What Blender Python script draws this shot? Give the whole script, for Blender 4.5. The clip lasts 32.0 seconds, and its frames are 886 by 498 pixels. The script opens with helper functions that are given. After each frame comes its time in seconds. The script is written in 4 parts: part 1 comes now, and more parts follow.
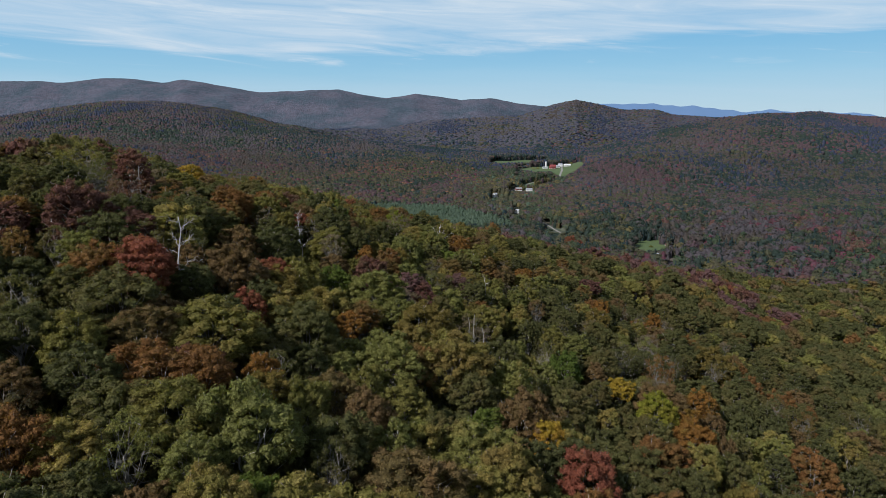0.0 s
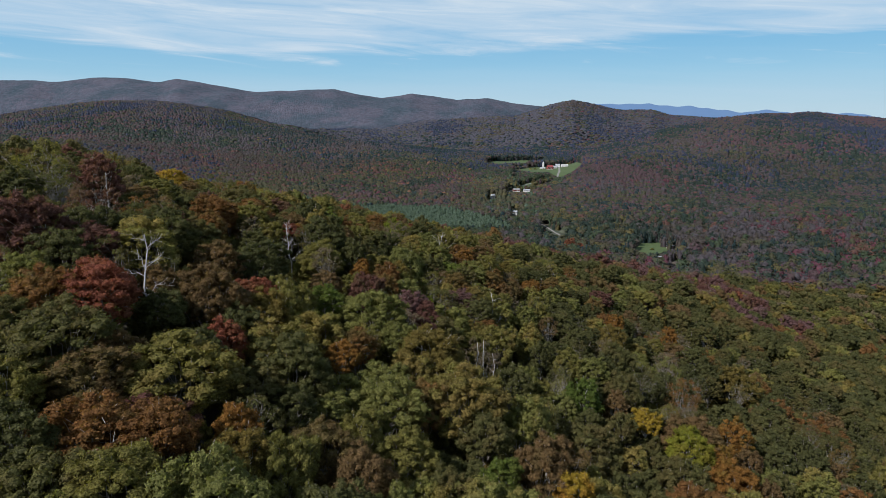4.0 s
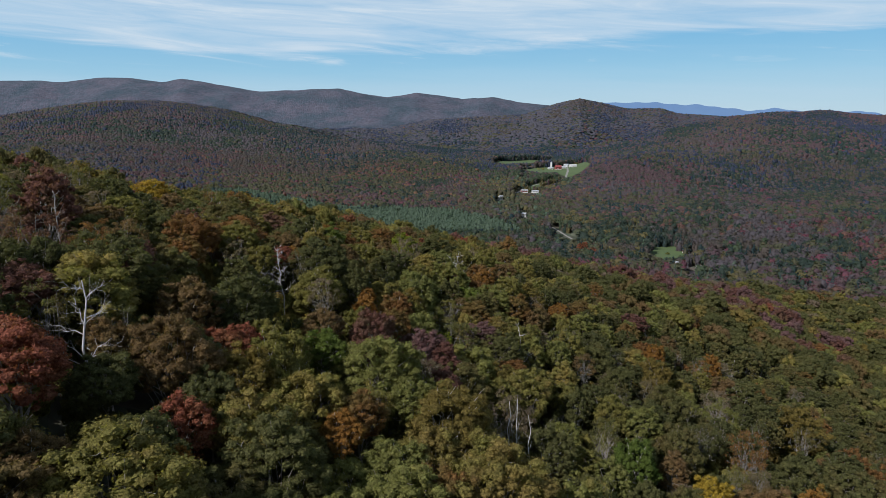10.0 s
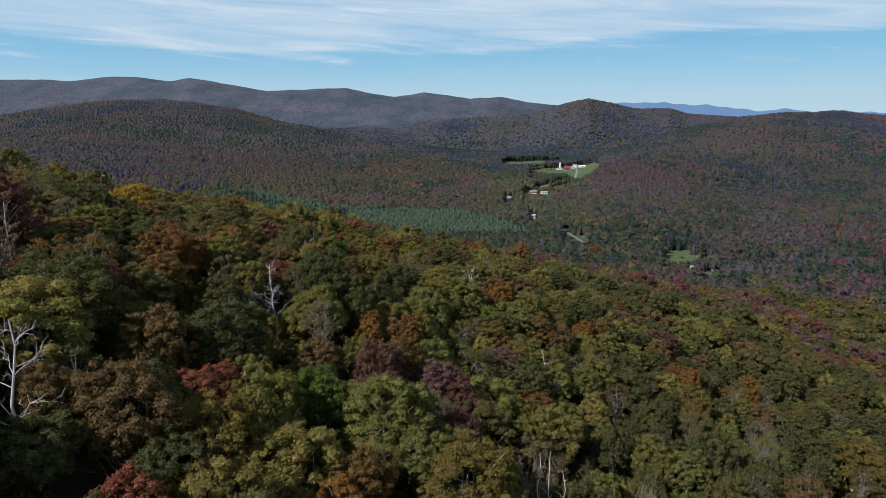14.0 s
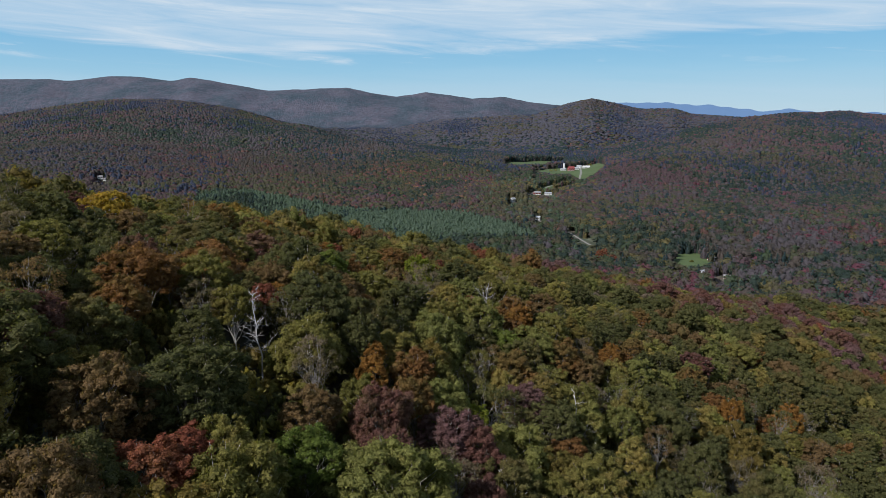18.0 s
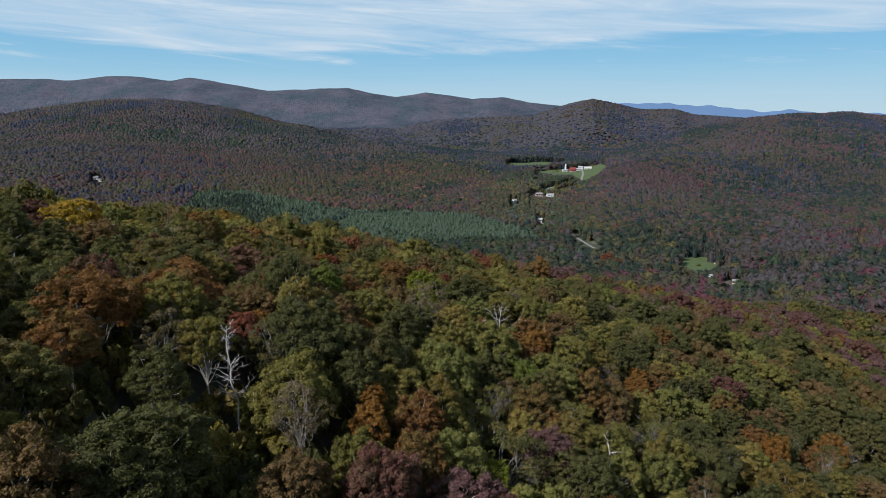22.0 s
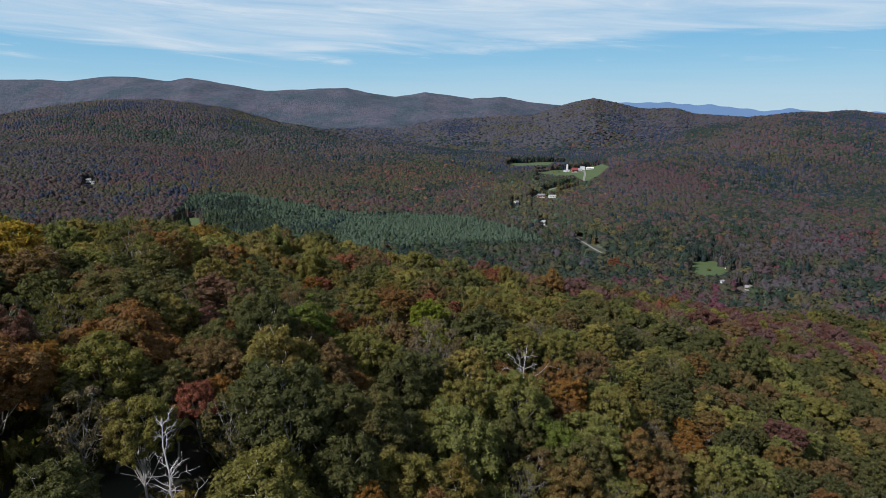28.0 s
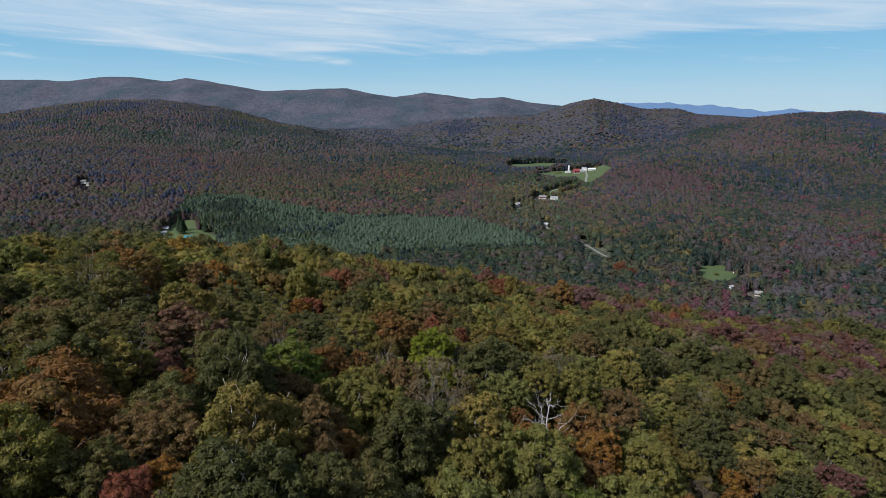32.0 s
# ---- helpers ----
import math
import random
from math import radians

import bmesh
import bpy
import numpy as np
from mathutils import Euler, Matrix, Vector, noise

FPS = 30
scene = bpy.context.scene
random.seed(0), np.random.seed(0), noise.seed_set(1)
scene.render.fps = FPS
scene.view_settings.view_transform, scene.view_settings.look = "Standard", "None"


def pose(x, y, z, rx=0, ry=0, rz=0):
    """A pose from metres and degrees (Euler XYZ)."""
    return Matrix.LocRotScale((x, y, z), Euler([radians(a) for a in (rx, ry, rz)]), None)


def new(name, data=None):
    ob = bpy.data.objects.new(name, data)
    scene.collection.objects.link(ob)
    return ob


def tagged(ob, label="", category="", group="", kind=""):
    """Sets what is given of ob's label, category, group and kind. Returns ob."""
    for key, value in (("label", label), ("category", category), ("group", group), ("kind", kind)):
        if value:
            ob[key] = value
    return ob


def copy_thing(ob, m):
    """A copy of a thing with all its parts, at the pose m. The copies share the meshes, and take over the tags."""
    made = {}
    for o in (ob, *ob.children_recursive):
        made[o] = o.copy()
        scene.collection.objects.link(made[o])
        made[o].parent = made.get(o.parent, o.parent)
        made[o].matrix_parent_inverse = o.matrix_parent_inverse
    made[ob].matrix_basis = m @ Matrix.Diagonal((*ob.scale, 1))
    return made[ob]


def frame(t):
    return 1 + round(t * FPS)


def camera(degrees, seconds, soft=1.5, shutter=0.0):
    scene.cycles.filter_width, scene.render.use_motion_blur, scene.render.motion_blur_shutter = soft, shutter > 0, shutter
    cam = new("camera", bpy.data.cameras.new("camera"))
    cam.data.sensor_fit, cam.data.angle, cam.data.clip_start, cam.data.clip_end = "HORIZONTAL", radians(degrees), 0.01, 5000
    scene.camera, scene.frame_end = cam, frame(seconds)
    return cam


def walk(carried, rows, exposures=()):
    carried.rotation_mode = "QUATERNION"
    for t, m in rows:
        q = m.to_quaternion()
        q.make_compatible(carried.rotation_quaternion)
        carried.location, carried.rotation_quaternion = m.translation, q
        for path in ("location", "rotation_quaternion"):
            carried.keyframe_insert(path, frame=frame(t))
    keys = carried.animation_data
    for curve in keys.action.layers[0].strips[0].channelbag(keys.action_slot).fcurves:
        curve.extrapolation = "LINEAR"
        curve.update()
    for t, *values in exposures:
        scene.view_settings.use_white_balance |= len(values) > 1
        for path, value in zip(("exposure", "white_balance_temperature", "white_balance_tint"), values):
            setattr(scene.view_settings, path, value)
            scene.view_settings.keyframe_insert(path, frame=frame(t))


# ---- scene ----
LEVEL = 180.0            # height of the drone's line above the world's zero
cam = camera(72.0, 32.0, soft=0.6)


def flown(x, y, z, yaw, pitch, roll):
    return pose(x, y, LEVEL + z, 90 + pitch, 0, -yaw) @ pose(0, 0, 0, 0, 0, roll)


walk(cam, [
    (0.0, flown(-0.00, -0.00, -0.00, 0.00, -12.59, -0.03)),
    (6.0, flown(-2.81, 22.08, 0.39, 0.48, -12.62, 0.05)),
    (9.0, flown(-4.21, 33.54, 1.04, 0.11, -12.67, -0.10)),
    (13.0, flown(-5.71, 48.56, 0.75, -0.60, -12.70, -0.03)),
    (19.0, flown(-9.00, 73.09, 0.19, -0.85, -12.70, 0.05)),
    (23.0, flown(-10.60, 87.38, -0.02, -0.80, -12.66, 0.12)),
    (28.0, flown(-12.44, 104.57, 0.45, -0.74, -12.69, -0.03)),
    (32.0, flown(-13.65, 120.00, 0.55, -0.72, -12.66, -0.03)),
])

# ---- light ----
SUN_UP, SUN_AZ = 43.0, 231.0      # degrees; azimuth clockwise from +y
world = bpy.data.worlds.new("sky")
scene.world = world
world.use_nodes = True
wt = world.node_tree
wt.nodes.clear()


def node(tree, kind, **values):
    n = tree.nodes.new(kind)
    for k, v in values.items():
        n.inputs[k].default_value = v
    return n


def math_node(tree, op, a, b=None, clamp=False):
    n = tree.nodes.new("ShaderNodeMath")
    n.operation, n.use_clamp = op, clamp
    for i, v in enumerate((a, b)):
        if v is None:
            continue
        if isinstance(v, (int, float)):
            n.inputs[i].default_value = v
        else:
            tree.links.new(v, n.inputs[i])
    return n.outputs[0]


def mix_color(tree, fac, a, b, mode="MIX"):
    n = tree.nodes.new("ShaderNodeMix")
    n.data_type, n.blend_type = "RGBA", mode
    for sock, v in ((n.inputs[0], fac), (n.inputs[6], a), (n.inputs[7], b)):
        if isinstance(v, (int, float)):
            sock.default_value = v
        elif isinstance(v, tuple):
            sock.default_value = (*v, 1)
        else:
            tree.links.new(v, sock)
    return n.outputs[2]


def ramp(tree, fac, stops):
    n = tree.nodes.new("ShaderNodeValToRGB")
    e = n.color_ramp.elements
    while len(e) < len(stops):
        e.new(0.5)
    for el, (p, c) in zip(e, stops):
        el.position = p
        el.color = (*c, 1) if isinstance(c, tuple) else (c, c, c, 1)
    tree.links.new(fac, n.inputs[0])
    return n.outputs[0]


sky = wt.nodes.new("ShaderNodeTexSky")
sky.sky_type, sky.sun_disc = "NISHITA", False
sky.sun_elevation, sky.sun_rotation = radians(SUN_UP), radians(SUN_AZ)
sky.altitude, sky.air_density, sky.dust_density, sky.ozone_density = 400, 1.0, 0.3, 1.5
# cirrus: bands stretched along the horizon, in azimuth and height
geo = wt.nodes.new("ShaderNodeTexCoord")
sep = wt.nodes.new("ShaderNodeSeparateXYZ")
wt.links.new(geo.outputs["Generated"], sep.inputs[0])
flat = math_node(wt, "MAXIMUM", sep.outputs[2], 0.0)
lift = math_node(wt, "ADD", flat, 0.05)
azi = math_node(wt, "ARCTAN2", sep.outputs[0], sep.outputs[1])
comb = wt.nodes.new("ShaderNodeCombineXYZ")
wt.links.new(math_node(wt, "MULTIPLY", azi, 1.3), comb.inputs[0])
wt.links.new(math_node(wt, "ADD", math_node(wt, "MULTIPLY", flat, 15.0), math_node(wt, "MULTIPLY", azi, 0.5)), comb.inputs[1])
comb.inputs[2].default_value = 3.2
band = node(wt, "ShaderNodeTexNoise", Scale=1.0, Detail=6.0, Roughness=0.5, Distortion=0.4)
wt.links.new(comb.outputs[0], band.inputs["Vector"])
comb2 = wt.nodes.new("ShaderNodeCombineXYZ")
wt.links.new(math_node(wt, "MULTIPLY", azi, 4.0), comb2.inputs[0])
wt.links.new(math_node(wt, "ADD", math_node(wt, "MULTIPLY", flat, 48.0), math_node(wt, "MULTIPLY", azi, 3.0)), comb2.inputs[1])
wisp = node(wt, "ShaderNodeTexNoise", Scale=1.0, Detail=8.0, Roughness=0.6, Distortion=0.8)
wt.links.new(comb2.outputs[0], wisp.inputs["Vector"])
swing = math_node(wt, "MULTIPLY", math_node(wt, "SUBTRACT", band.outputs[0], 0.5), 0.10)
swing = math_node(wt, "ADD", swing, math_node(wt, "MULTIPLY", math_node(wt, "SUBTRACT", wisp.outputs[0], 0.5), 0.06))
height = math_node(wt, "ADD", flat, swing)
veil = ramp(wt, height, [(0.0, 0.16), (0.045, 0.2), (0.072, 0.02), (0.094, 0.06), (0.112, 0.74), (0.15, 0.84), (0.19, 0.70), (0.5, 0.72)])
streak = ramp(wt, wisp.outputs[0], [(0.3, 0.55), (0.5, 0.95), (0.68, 1.25)])
veil = math_node(wt, "MULTIPLY", veil, streak, True)
blue_sky = ramp(wt, flat, [(0.0, (0.55, 0.80, 0.97)), (0.06, (0.36, 0.70, 0.97)), (0.12, (0.20, 0.57, 0.93)), (0.35, (0.13, 0.36, 0.72)), (1.0, (0.08, 0.22, 0.5))])
blue_sky = mix_color(wt, 1.0, blue_sky, (9.6, 9.6, 9.6), "MULTIPLY")
skyc = mix_color(wt, 0.9, sky.outputs[0], blue_sky)
skyc = mix_color(wt, veil, skyc, (6.5, 8.1, 9.7))
puff = ramp(wt, wisp.outputs[0], [(0.56, 0.0), (0.7, 0.75)])
puff = math_node(wt, "MULTIPLY", puff, ramp(wt, flat, [(0.06, 0.0), (0.085, 1.0), (0.12, 1.0)]))
skyc = mix_color(wt, puff, skyc, (7.4, 8.7, 9.9))
bg = node(wt, "ShaderNodeBackground", Strength=0.0500)
wt.links.new(skyc, bg.inputs[0])
wt.links.new(bg.outputs[0], wt.nodes.new("ShaderNodeOutputWorld").inputs[0])

sun = new("sun", bpy.data.lights.new("sun", "SUN"))
sun.data.energy, sun.data.angle, sun.data.color = 5.0, radians(0.6), (1.0, 0.97, 0.96)
a, e = radians(SUN_AZ), radians(SUN_UP)
toward = Vector((math.sin(a) * math.cos(e), math.cos(a) * math.cos(e), math.sin(e)))
sun.matrix_world = toward.to_track_quat("Z", "Y").to_matrix().to_4x4()
scene.view_settings.exposure = 0.755

# ---- materials ----
def material(name, rough=0.7, spec=0.25):
    m = bpy.data.materials.new(name)
    m.use_nodes = True
    t = m.node_tree
    b = t.nodes["Principled BSDF"]
    b.inputs["Roughness"].default_value = rough
    b.inputs["Specular IOR Level"].default_value = spec
    return m, t, b


def noise_tex(t, scale, detail=4, vec=None, rough=0.6):
    n = node(t, "ShaderNodeTexNoise", Scale=scale, Detail=detail, Roughness=rough)
    if vec is not None:
        t.links.new(vec, n.inputs["Vector"])
    return n.outputs[0]


def place_of(t):
    return t.nodes.new("ShaderNodeNewGeometry").outputs["Position"]


def leaf_material(name, low, high, odd, odd_share=0.25, ragged=True):
    """Leaves: each tree takes a shade between low and high, with sprays of another shade in its crown."""
    m, t, b = material(name, 0.6, 0.08)
    attr = t.nodes.new("ShaderNodeAttribute")
    attr.attribute_name = "tint"
    info = t.nodes.new("ShaderNodeObjectInfo")
    own = math_node(t, "FRACT", math_node(t, "ADD", info.outputs["Random"], attr.outputs["Fac"]))
    p = place_of(t)
    big = noise_tex(t, 0.22, 2, p)
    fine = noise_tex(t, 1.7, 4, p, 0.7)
    c = mix_color(t, own, low, high)
    patch = math_node(t, "ADD", math_node(t, "MULTIPLY", big, 0.7), math_node(t, "MULTIPLY", own, 0.3))
    patch = ramp(t, patch, [(0.0, 0.0), (0.62 - 0.4 * odd_share, 0.0), (0.78 - 0.4 * odd_share, 1.0), (1.0, 1.0)])
    c = mix_color(t, math_node(t, "MULTIPLY", patch, 0.75), c, odd)
    # fine light and dark among the leaves, painted by multiplying the colour
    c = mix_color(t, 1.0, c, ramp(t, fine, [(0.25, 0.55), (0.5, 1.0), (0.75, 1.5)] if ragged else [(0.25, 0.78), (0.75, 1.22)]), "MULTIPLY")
    if ragged:
        cells = node(t, "ShaderNodeTexVoronoi", Scale=10.5, Randomness=1.0)
        t.links.new(p, cells.inputs["Vector"])
        leaf = t.nodes.new("ShaderNodeSeparateColor")
        t.links.new(cells.outputs["Color"], leaf.inputs[0])
        # single leaves made lit or dim through their colour
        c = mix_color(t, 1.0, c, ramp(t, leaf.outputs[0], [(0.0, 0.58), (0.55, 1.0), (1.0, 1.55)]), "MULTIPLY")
        bump = node(t, "ShaderNodeBump", Strength=0.6, Distance=0.14)
        t.links.new(leaf.outputs[1], bump.inputs["Height"])
        bump2 = node(t, "ShaderNodeBump", Strength=0.5, Distance=0.08)
        t.links.new(noise_tex(t, 8.0, 2, p), bump2.inputs["Height"])
        t.links.new(bump.outputs[0], bump2.inputs["Normal"])
        t.links.new(bump2.outputs[0], b.inputs["Normal"])
    else:
        # boughs and clumps of leaves
        cells = node(t, "ShaderNodeTexVoronoi", Scale=0.8, Randomness=1.0)
        t.links.new(p, cells.inputs["Vector"])
        clump = t.nodes.new("ShaderNodeSeparateColor")
        t.links.new(cells.outputs["Color"], clump.inputs[0])
        c = mix_color(t, 1.0, c, ramp(t, clump.outputs[0], [(0.0, 0.82), (0.5, 1.0), (1.0, 1.18)]), "MULTIPLY")
        bump = node(t, "ShaderNodeBump", Strength=0.45, Distance=0.8)
        bump.invert = True
        t.links.new(cells.outputs["Distance"], bump.inputs["Height"])
        bump2 = node(t, "ShaderNodeBump", Strength=0.4, Distance=0.7)
        t.links.new(noise_tex(t, 1.6, 3, p, 0.7), bump2.inputs["Height"])
        t.links.new(bump.outputs[0], bump2.inputs["Normal"])
        t.links.new(bump2.outputs[0], b.inputs["Normal"])
    t.links.new(c, b.inputs["Base Color"])
    tr = t.nodes.new("ShaderNodeBsdfTranslucent")
    t.links.new(mix_color(t, 1.0, c, (1.1, 1.15, 0.6), "MULTIPLY"), tr.inputs[0])
    ms = t.nodes.new("ShaderNodeMixShader")
    ms.inputs[0].default_value = 0.54 if ragged else 0.56
    t.links.new(b.outputs[0], ms.inputs[1])
    t.links.new(tr.outputs[0], ms.inputs[2])
    last = ms.outputs[0]
    if ragged:
        # gaps between single leaves of a spray
        gap = ramp(t, leaf.outputs[2], [(0.0, 0.0), (0.85, 0.0), (0.86, 1.0), (1.0, 1.0)])
        hole = t.nodes.new("ShaderNodeBsdfTransparent")
        cut = t.nodes.new("ShaderNodeMixShader")
        t.links.new(gap, cut.inputs[0])
        t.links.new(last, cut.inputs[1])
        t.links.new(hole.outputs[0], cut.inputs[2])
        last = cut.outputs[0]
    t.links.new(last, t.nodes["Material Output"].inputs[0])
    return m


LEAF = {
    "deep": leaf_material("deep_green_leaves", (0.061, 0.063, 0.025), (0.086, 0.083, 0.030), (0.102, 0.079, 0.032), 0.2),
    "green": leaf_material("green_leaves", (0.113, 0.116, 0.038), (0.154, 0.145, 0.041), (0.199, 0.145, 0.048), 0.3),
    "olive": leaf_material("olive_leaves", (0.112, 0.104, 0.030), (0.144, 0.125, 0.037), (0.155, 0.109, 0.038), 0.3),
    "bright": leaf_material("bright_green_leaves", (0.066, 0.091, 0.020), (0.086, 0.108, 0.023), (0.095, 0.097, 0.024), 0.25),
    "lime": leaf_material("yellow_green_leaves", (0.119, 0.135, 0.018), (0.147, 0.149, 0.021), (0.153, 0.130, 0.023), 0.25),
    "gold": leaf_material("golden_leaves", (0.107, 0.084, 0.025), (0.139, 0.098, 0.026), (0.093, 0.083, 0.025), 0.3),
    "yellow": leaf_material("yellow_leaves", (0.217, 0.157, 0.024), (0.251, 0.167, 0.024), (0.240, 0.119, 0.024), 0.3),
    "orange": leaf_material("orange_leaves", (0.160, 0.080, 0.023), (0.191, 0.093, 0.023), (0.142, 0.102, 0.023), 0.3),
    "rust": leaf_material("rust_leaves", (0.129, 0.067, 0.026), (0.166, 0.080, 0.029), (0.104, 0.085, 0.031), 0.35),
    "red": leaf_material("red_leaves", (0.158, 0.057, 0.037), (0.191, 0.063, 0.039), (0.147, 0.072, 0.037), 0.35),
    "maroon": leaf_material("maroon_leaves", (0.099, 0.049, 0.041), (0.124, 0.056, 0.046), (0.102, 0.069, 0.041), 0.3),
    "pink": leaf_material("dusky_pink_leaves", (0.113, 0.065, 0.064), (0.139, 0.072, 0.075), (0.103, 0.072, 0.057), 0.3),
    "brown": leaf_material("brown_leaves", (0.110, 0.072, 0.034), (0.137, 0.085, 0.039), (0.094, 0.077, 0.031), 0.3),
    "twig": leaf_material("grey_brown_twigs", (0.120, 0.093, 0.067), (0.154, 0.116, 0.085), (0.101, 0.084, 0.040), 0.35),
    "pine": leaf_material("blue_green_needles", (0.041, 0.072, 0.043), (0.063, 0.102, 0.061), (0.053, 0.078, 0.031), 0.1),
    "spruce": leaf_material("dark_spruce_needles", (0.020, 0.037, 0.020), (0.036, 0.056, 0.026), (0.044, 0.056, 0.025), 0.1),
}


# woods further off, mixed stands seen whole; haze painted into their muted base colours
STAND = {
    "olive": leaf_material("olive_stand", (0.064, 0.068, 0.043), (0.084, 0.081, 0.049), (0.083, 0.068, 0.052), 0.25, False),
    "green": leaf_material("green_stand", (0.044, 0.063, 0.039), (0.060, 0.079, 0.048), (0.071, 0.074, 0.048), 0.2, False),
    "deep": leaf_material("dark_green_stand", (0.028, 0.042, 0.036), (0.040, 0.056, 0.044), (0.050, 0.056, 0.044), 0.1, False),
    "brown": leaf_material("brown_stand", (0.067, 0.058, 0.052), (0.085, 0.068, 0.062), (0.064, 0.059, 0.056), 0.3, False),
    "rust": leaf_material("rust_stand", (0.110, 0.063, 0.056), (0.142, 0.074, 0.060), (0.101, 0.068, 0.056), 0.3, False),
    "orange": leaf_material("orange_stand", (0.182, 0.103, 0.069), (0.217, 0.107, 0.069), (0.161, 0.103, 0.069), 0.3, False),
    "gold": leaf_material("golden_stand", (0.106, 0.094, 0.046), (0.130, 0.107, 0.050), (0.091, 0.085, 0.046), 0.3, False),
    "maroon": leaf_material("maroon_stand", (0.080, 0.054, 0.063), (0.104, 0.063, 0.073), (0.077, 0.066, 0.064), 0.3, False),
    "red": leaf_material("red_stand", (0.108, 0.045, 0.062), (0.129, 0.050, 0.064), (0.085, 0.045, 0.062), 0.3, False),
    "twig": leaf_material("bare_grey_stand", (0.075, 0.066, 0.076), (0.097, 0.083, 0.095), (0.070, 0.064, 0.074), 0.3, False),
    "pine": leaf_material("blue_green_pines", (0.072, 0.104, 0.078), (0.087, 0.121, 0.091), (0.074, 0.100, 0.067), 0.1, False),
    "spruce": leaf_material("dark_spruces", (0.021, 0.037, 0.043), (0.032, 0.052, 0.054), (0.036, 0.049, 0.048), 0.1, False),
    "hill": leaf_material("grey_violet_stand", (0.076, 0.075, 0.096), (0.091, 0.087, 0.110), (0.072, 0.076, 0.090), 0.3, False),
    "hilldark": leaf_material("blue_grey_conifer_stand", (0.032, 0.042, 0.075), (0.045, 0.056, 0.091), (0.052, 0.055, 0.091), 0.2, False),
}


def bark_material(name, dark, light, scale=1.5):
    m, t, b = material(name, 0.85, 0.1)
    p = place_of(t)
    f = noise_tex(t, scale, 5, p)
    g = noise_tex(t, scale * 9, 3, p)
    c = mix_color(t, f, dark, light)
    c = mix_color(t, 1.0, c, ramp(t, g, [(0.3, 0.7), (0.7, 1.2)]), "MULTIPLY")
    t.links.new(c, b.inputs["Base Color"])
    return m


BARK = bark_material("grey_bark", (0.12, 0.105, 0.09), (0.30, 0.27, 0.24))
TWIG_BARK = bark_material("grey_twig_bark", (0.12, 0.105, 0.09), (0.25, 0.23, 0.21))
PALE = bark_material("pale_birch_bark", (0.24, 0.22, 0.20), (0.50, 0.47, 0.43))
BLEACHED = bark_material("bleached_dead_wood", (0.24, 0.225, 0.22), (0.43, 0.405, 0.395))
GREYWOOD = bark_material("grey_dead_wood", (0.14, 0.125, 0.115), (0.32, 0.29, 0.275))


def plain(name, low, high, scale, rough=0.7, metal=0.0, bump=0.0):
    m, t, b = material(name, rough)
    b.inputs["Metallic"].default_value = metal
    p = place_of(t)
    f = math_node(t, "ADD", math_node(t, "MULTIPLY", noise_tex(t, scale, 4, p), 0.6), math_node(t, "MULTIPLY", noise_tex(t, scale * 7, 4, p), 0.4))
    t.links.new(mix_color(t, ramp(t, f, [(0.3, 0.0), (0.7, 1.0)]), low, high), b.inputs["Base Color"])
    if bump:
        n = node(t, "ShaderNodeBump", Strength=bump, Distance=0.1)
        t.links.new(f, n.inputs["Height"])
        t.links.new(n.outputs[0], b.inputs["Normal"])
    return m


MEADOW = plain("mown_meadow_grass", (0.028, 0.046, 0.015), (0.047, 0.066, 0.022), 0.09, 0.9, 0, 0.4)
GRAVEL = plain("pale_gravel", (0.10, 0.097, 0.09), (0.145, 0.138, 0.13), 0.3, 0.95)
WHITE = plain("white_painted_boards", (0.36, 0.36, 0.355), (0.48, 0.48, 0.47), 0.7, 0.6)
REDPAINT = plain("barn_red_boards", (0.11, 0.024, 0.024), (0.16, 0.034, 0.032), 0.7, 0.7)
TEAL = plain("teal_metal_roofing", (0.02, 0.085, 0.095), (0.03, 0.11, 0.12), 0.5, 0.5)
TIN = plain("weathered_tin_roofing", (0.20, 0.21, 0.225), (0.30, 0.31, 0.325), 0.6, 0.45, 0.2)
GREYROOF = plain("grey_shingle_roofing", (0.10, 0.10, 0.105), (0.17, 0.165, 0.165), 0.8, 0.9)
BOARDS = plain("weathered_brown_boards", (0.09, 0.065, 0.045), (0.16, 0.12, 0.085), 0.9, 0.85)
CONCRETE = plain("pale_silo_concrete", (0.34, 0.34, 0.33), (0.46, 0.46, 0.44), 0.5, 0.8)
GLASS = plain("dark_window_glass", (0.02, 0.025, 0.03), (0.03, 0.035, 0.04), 0.5, 0.1)


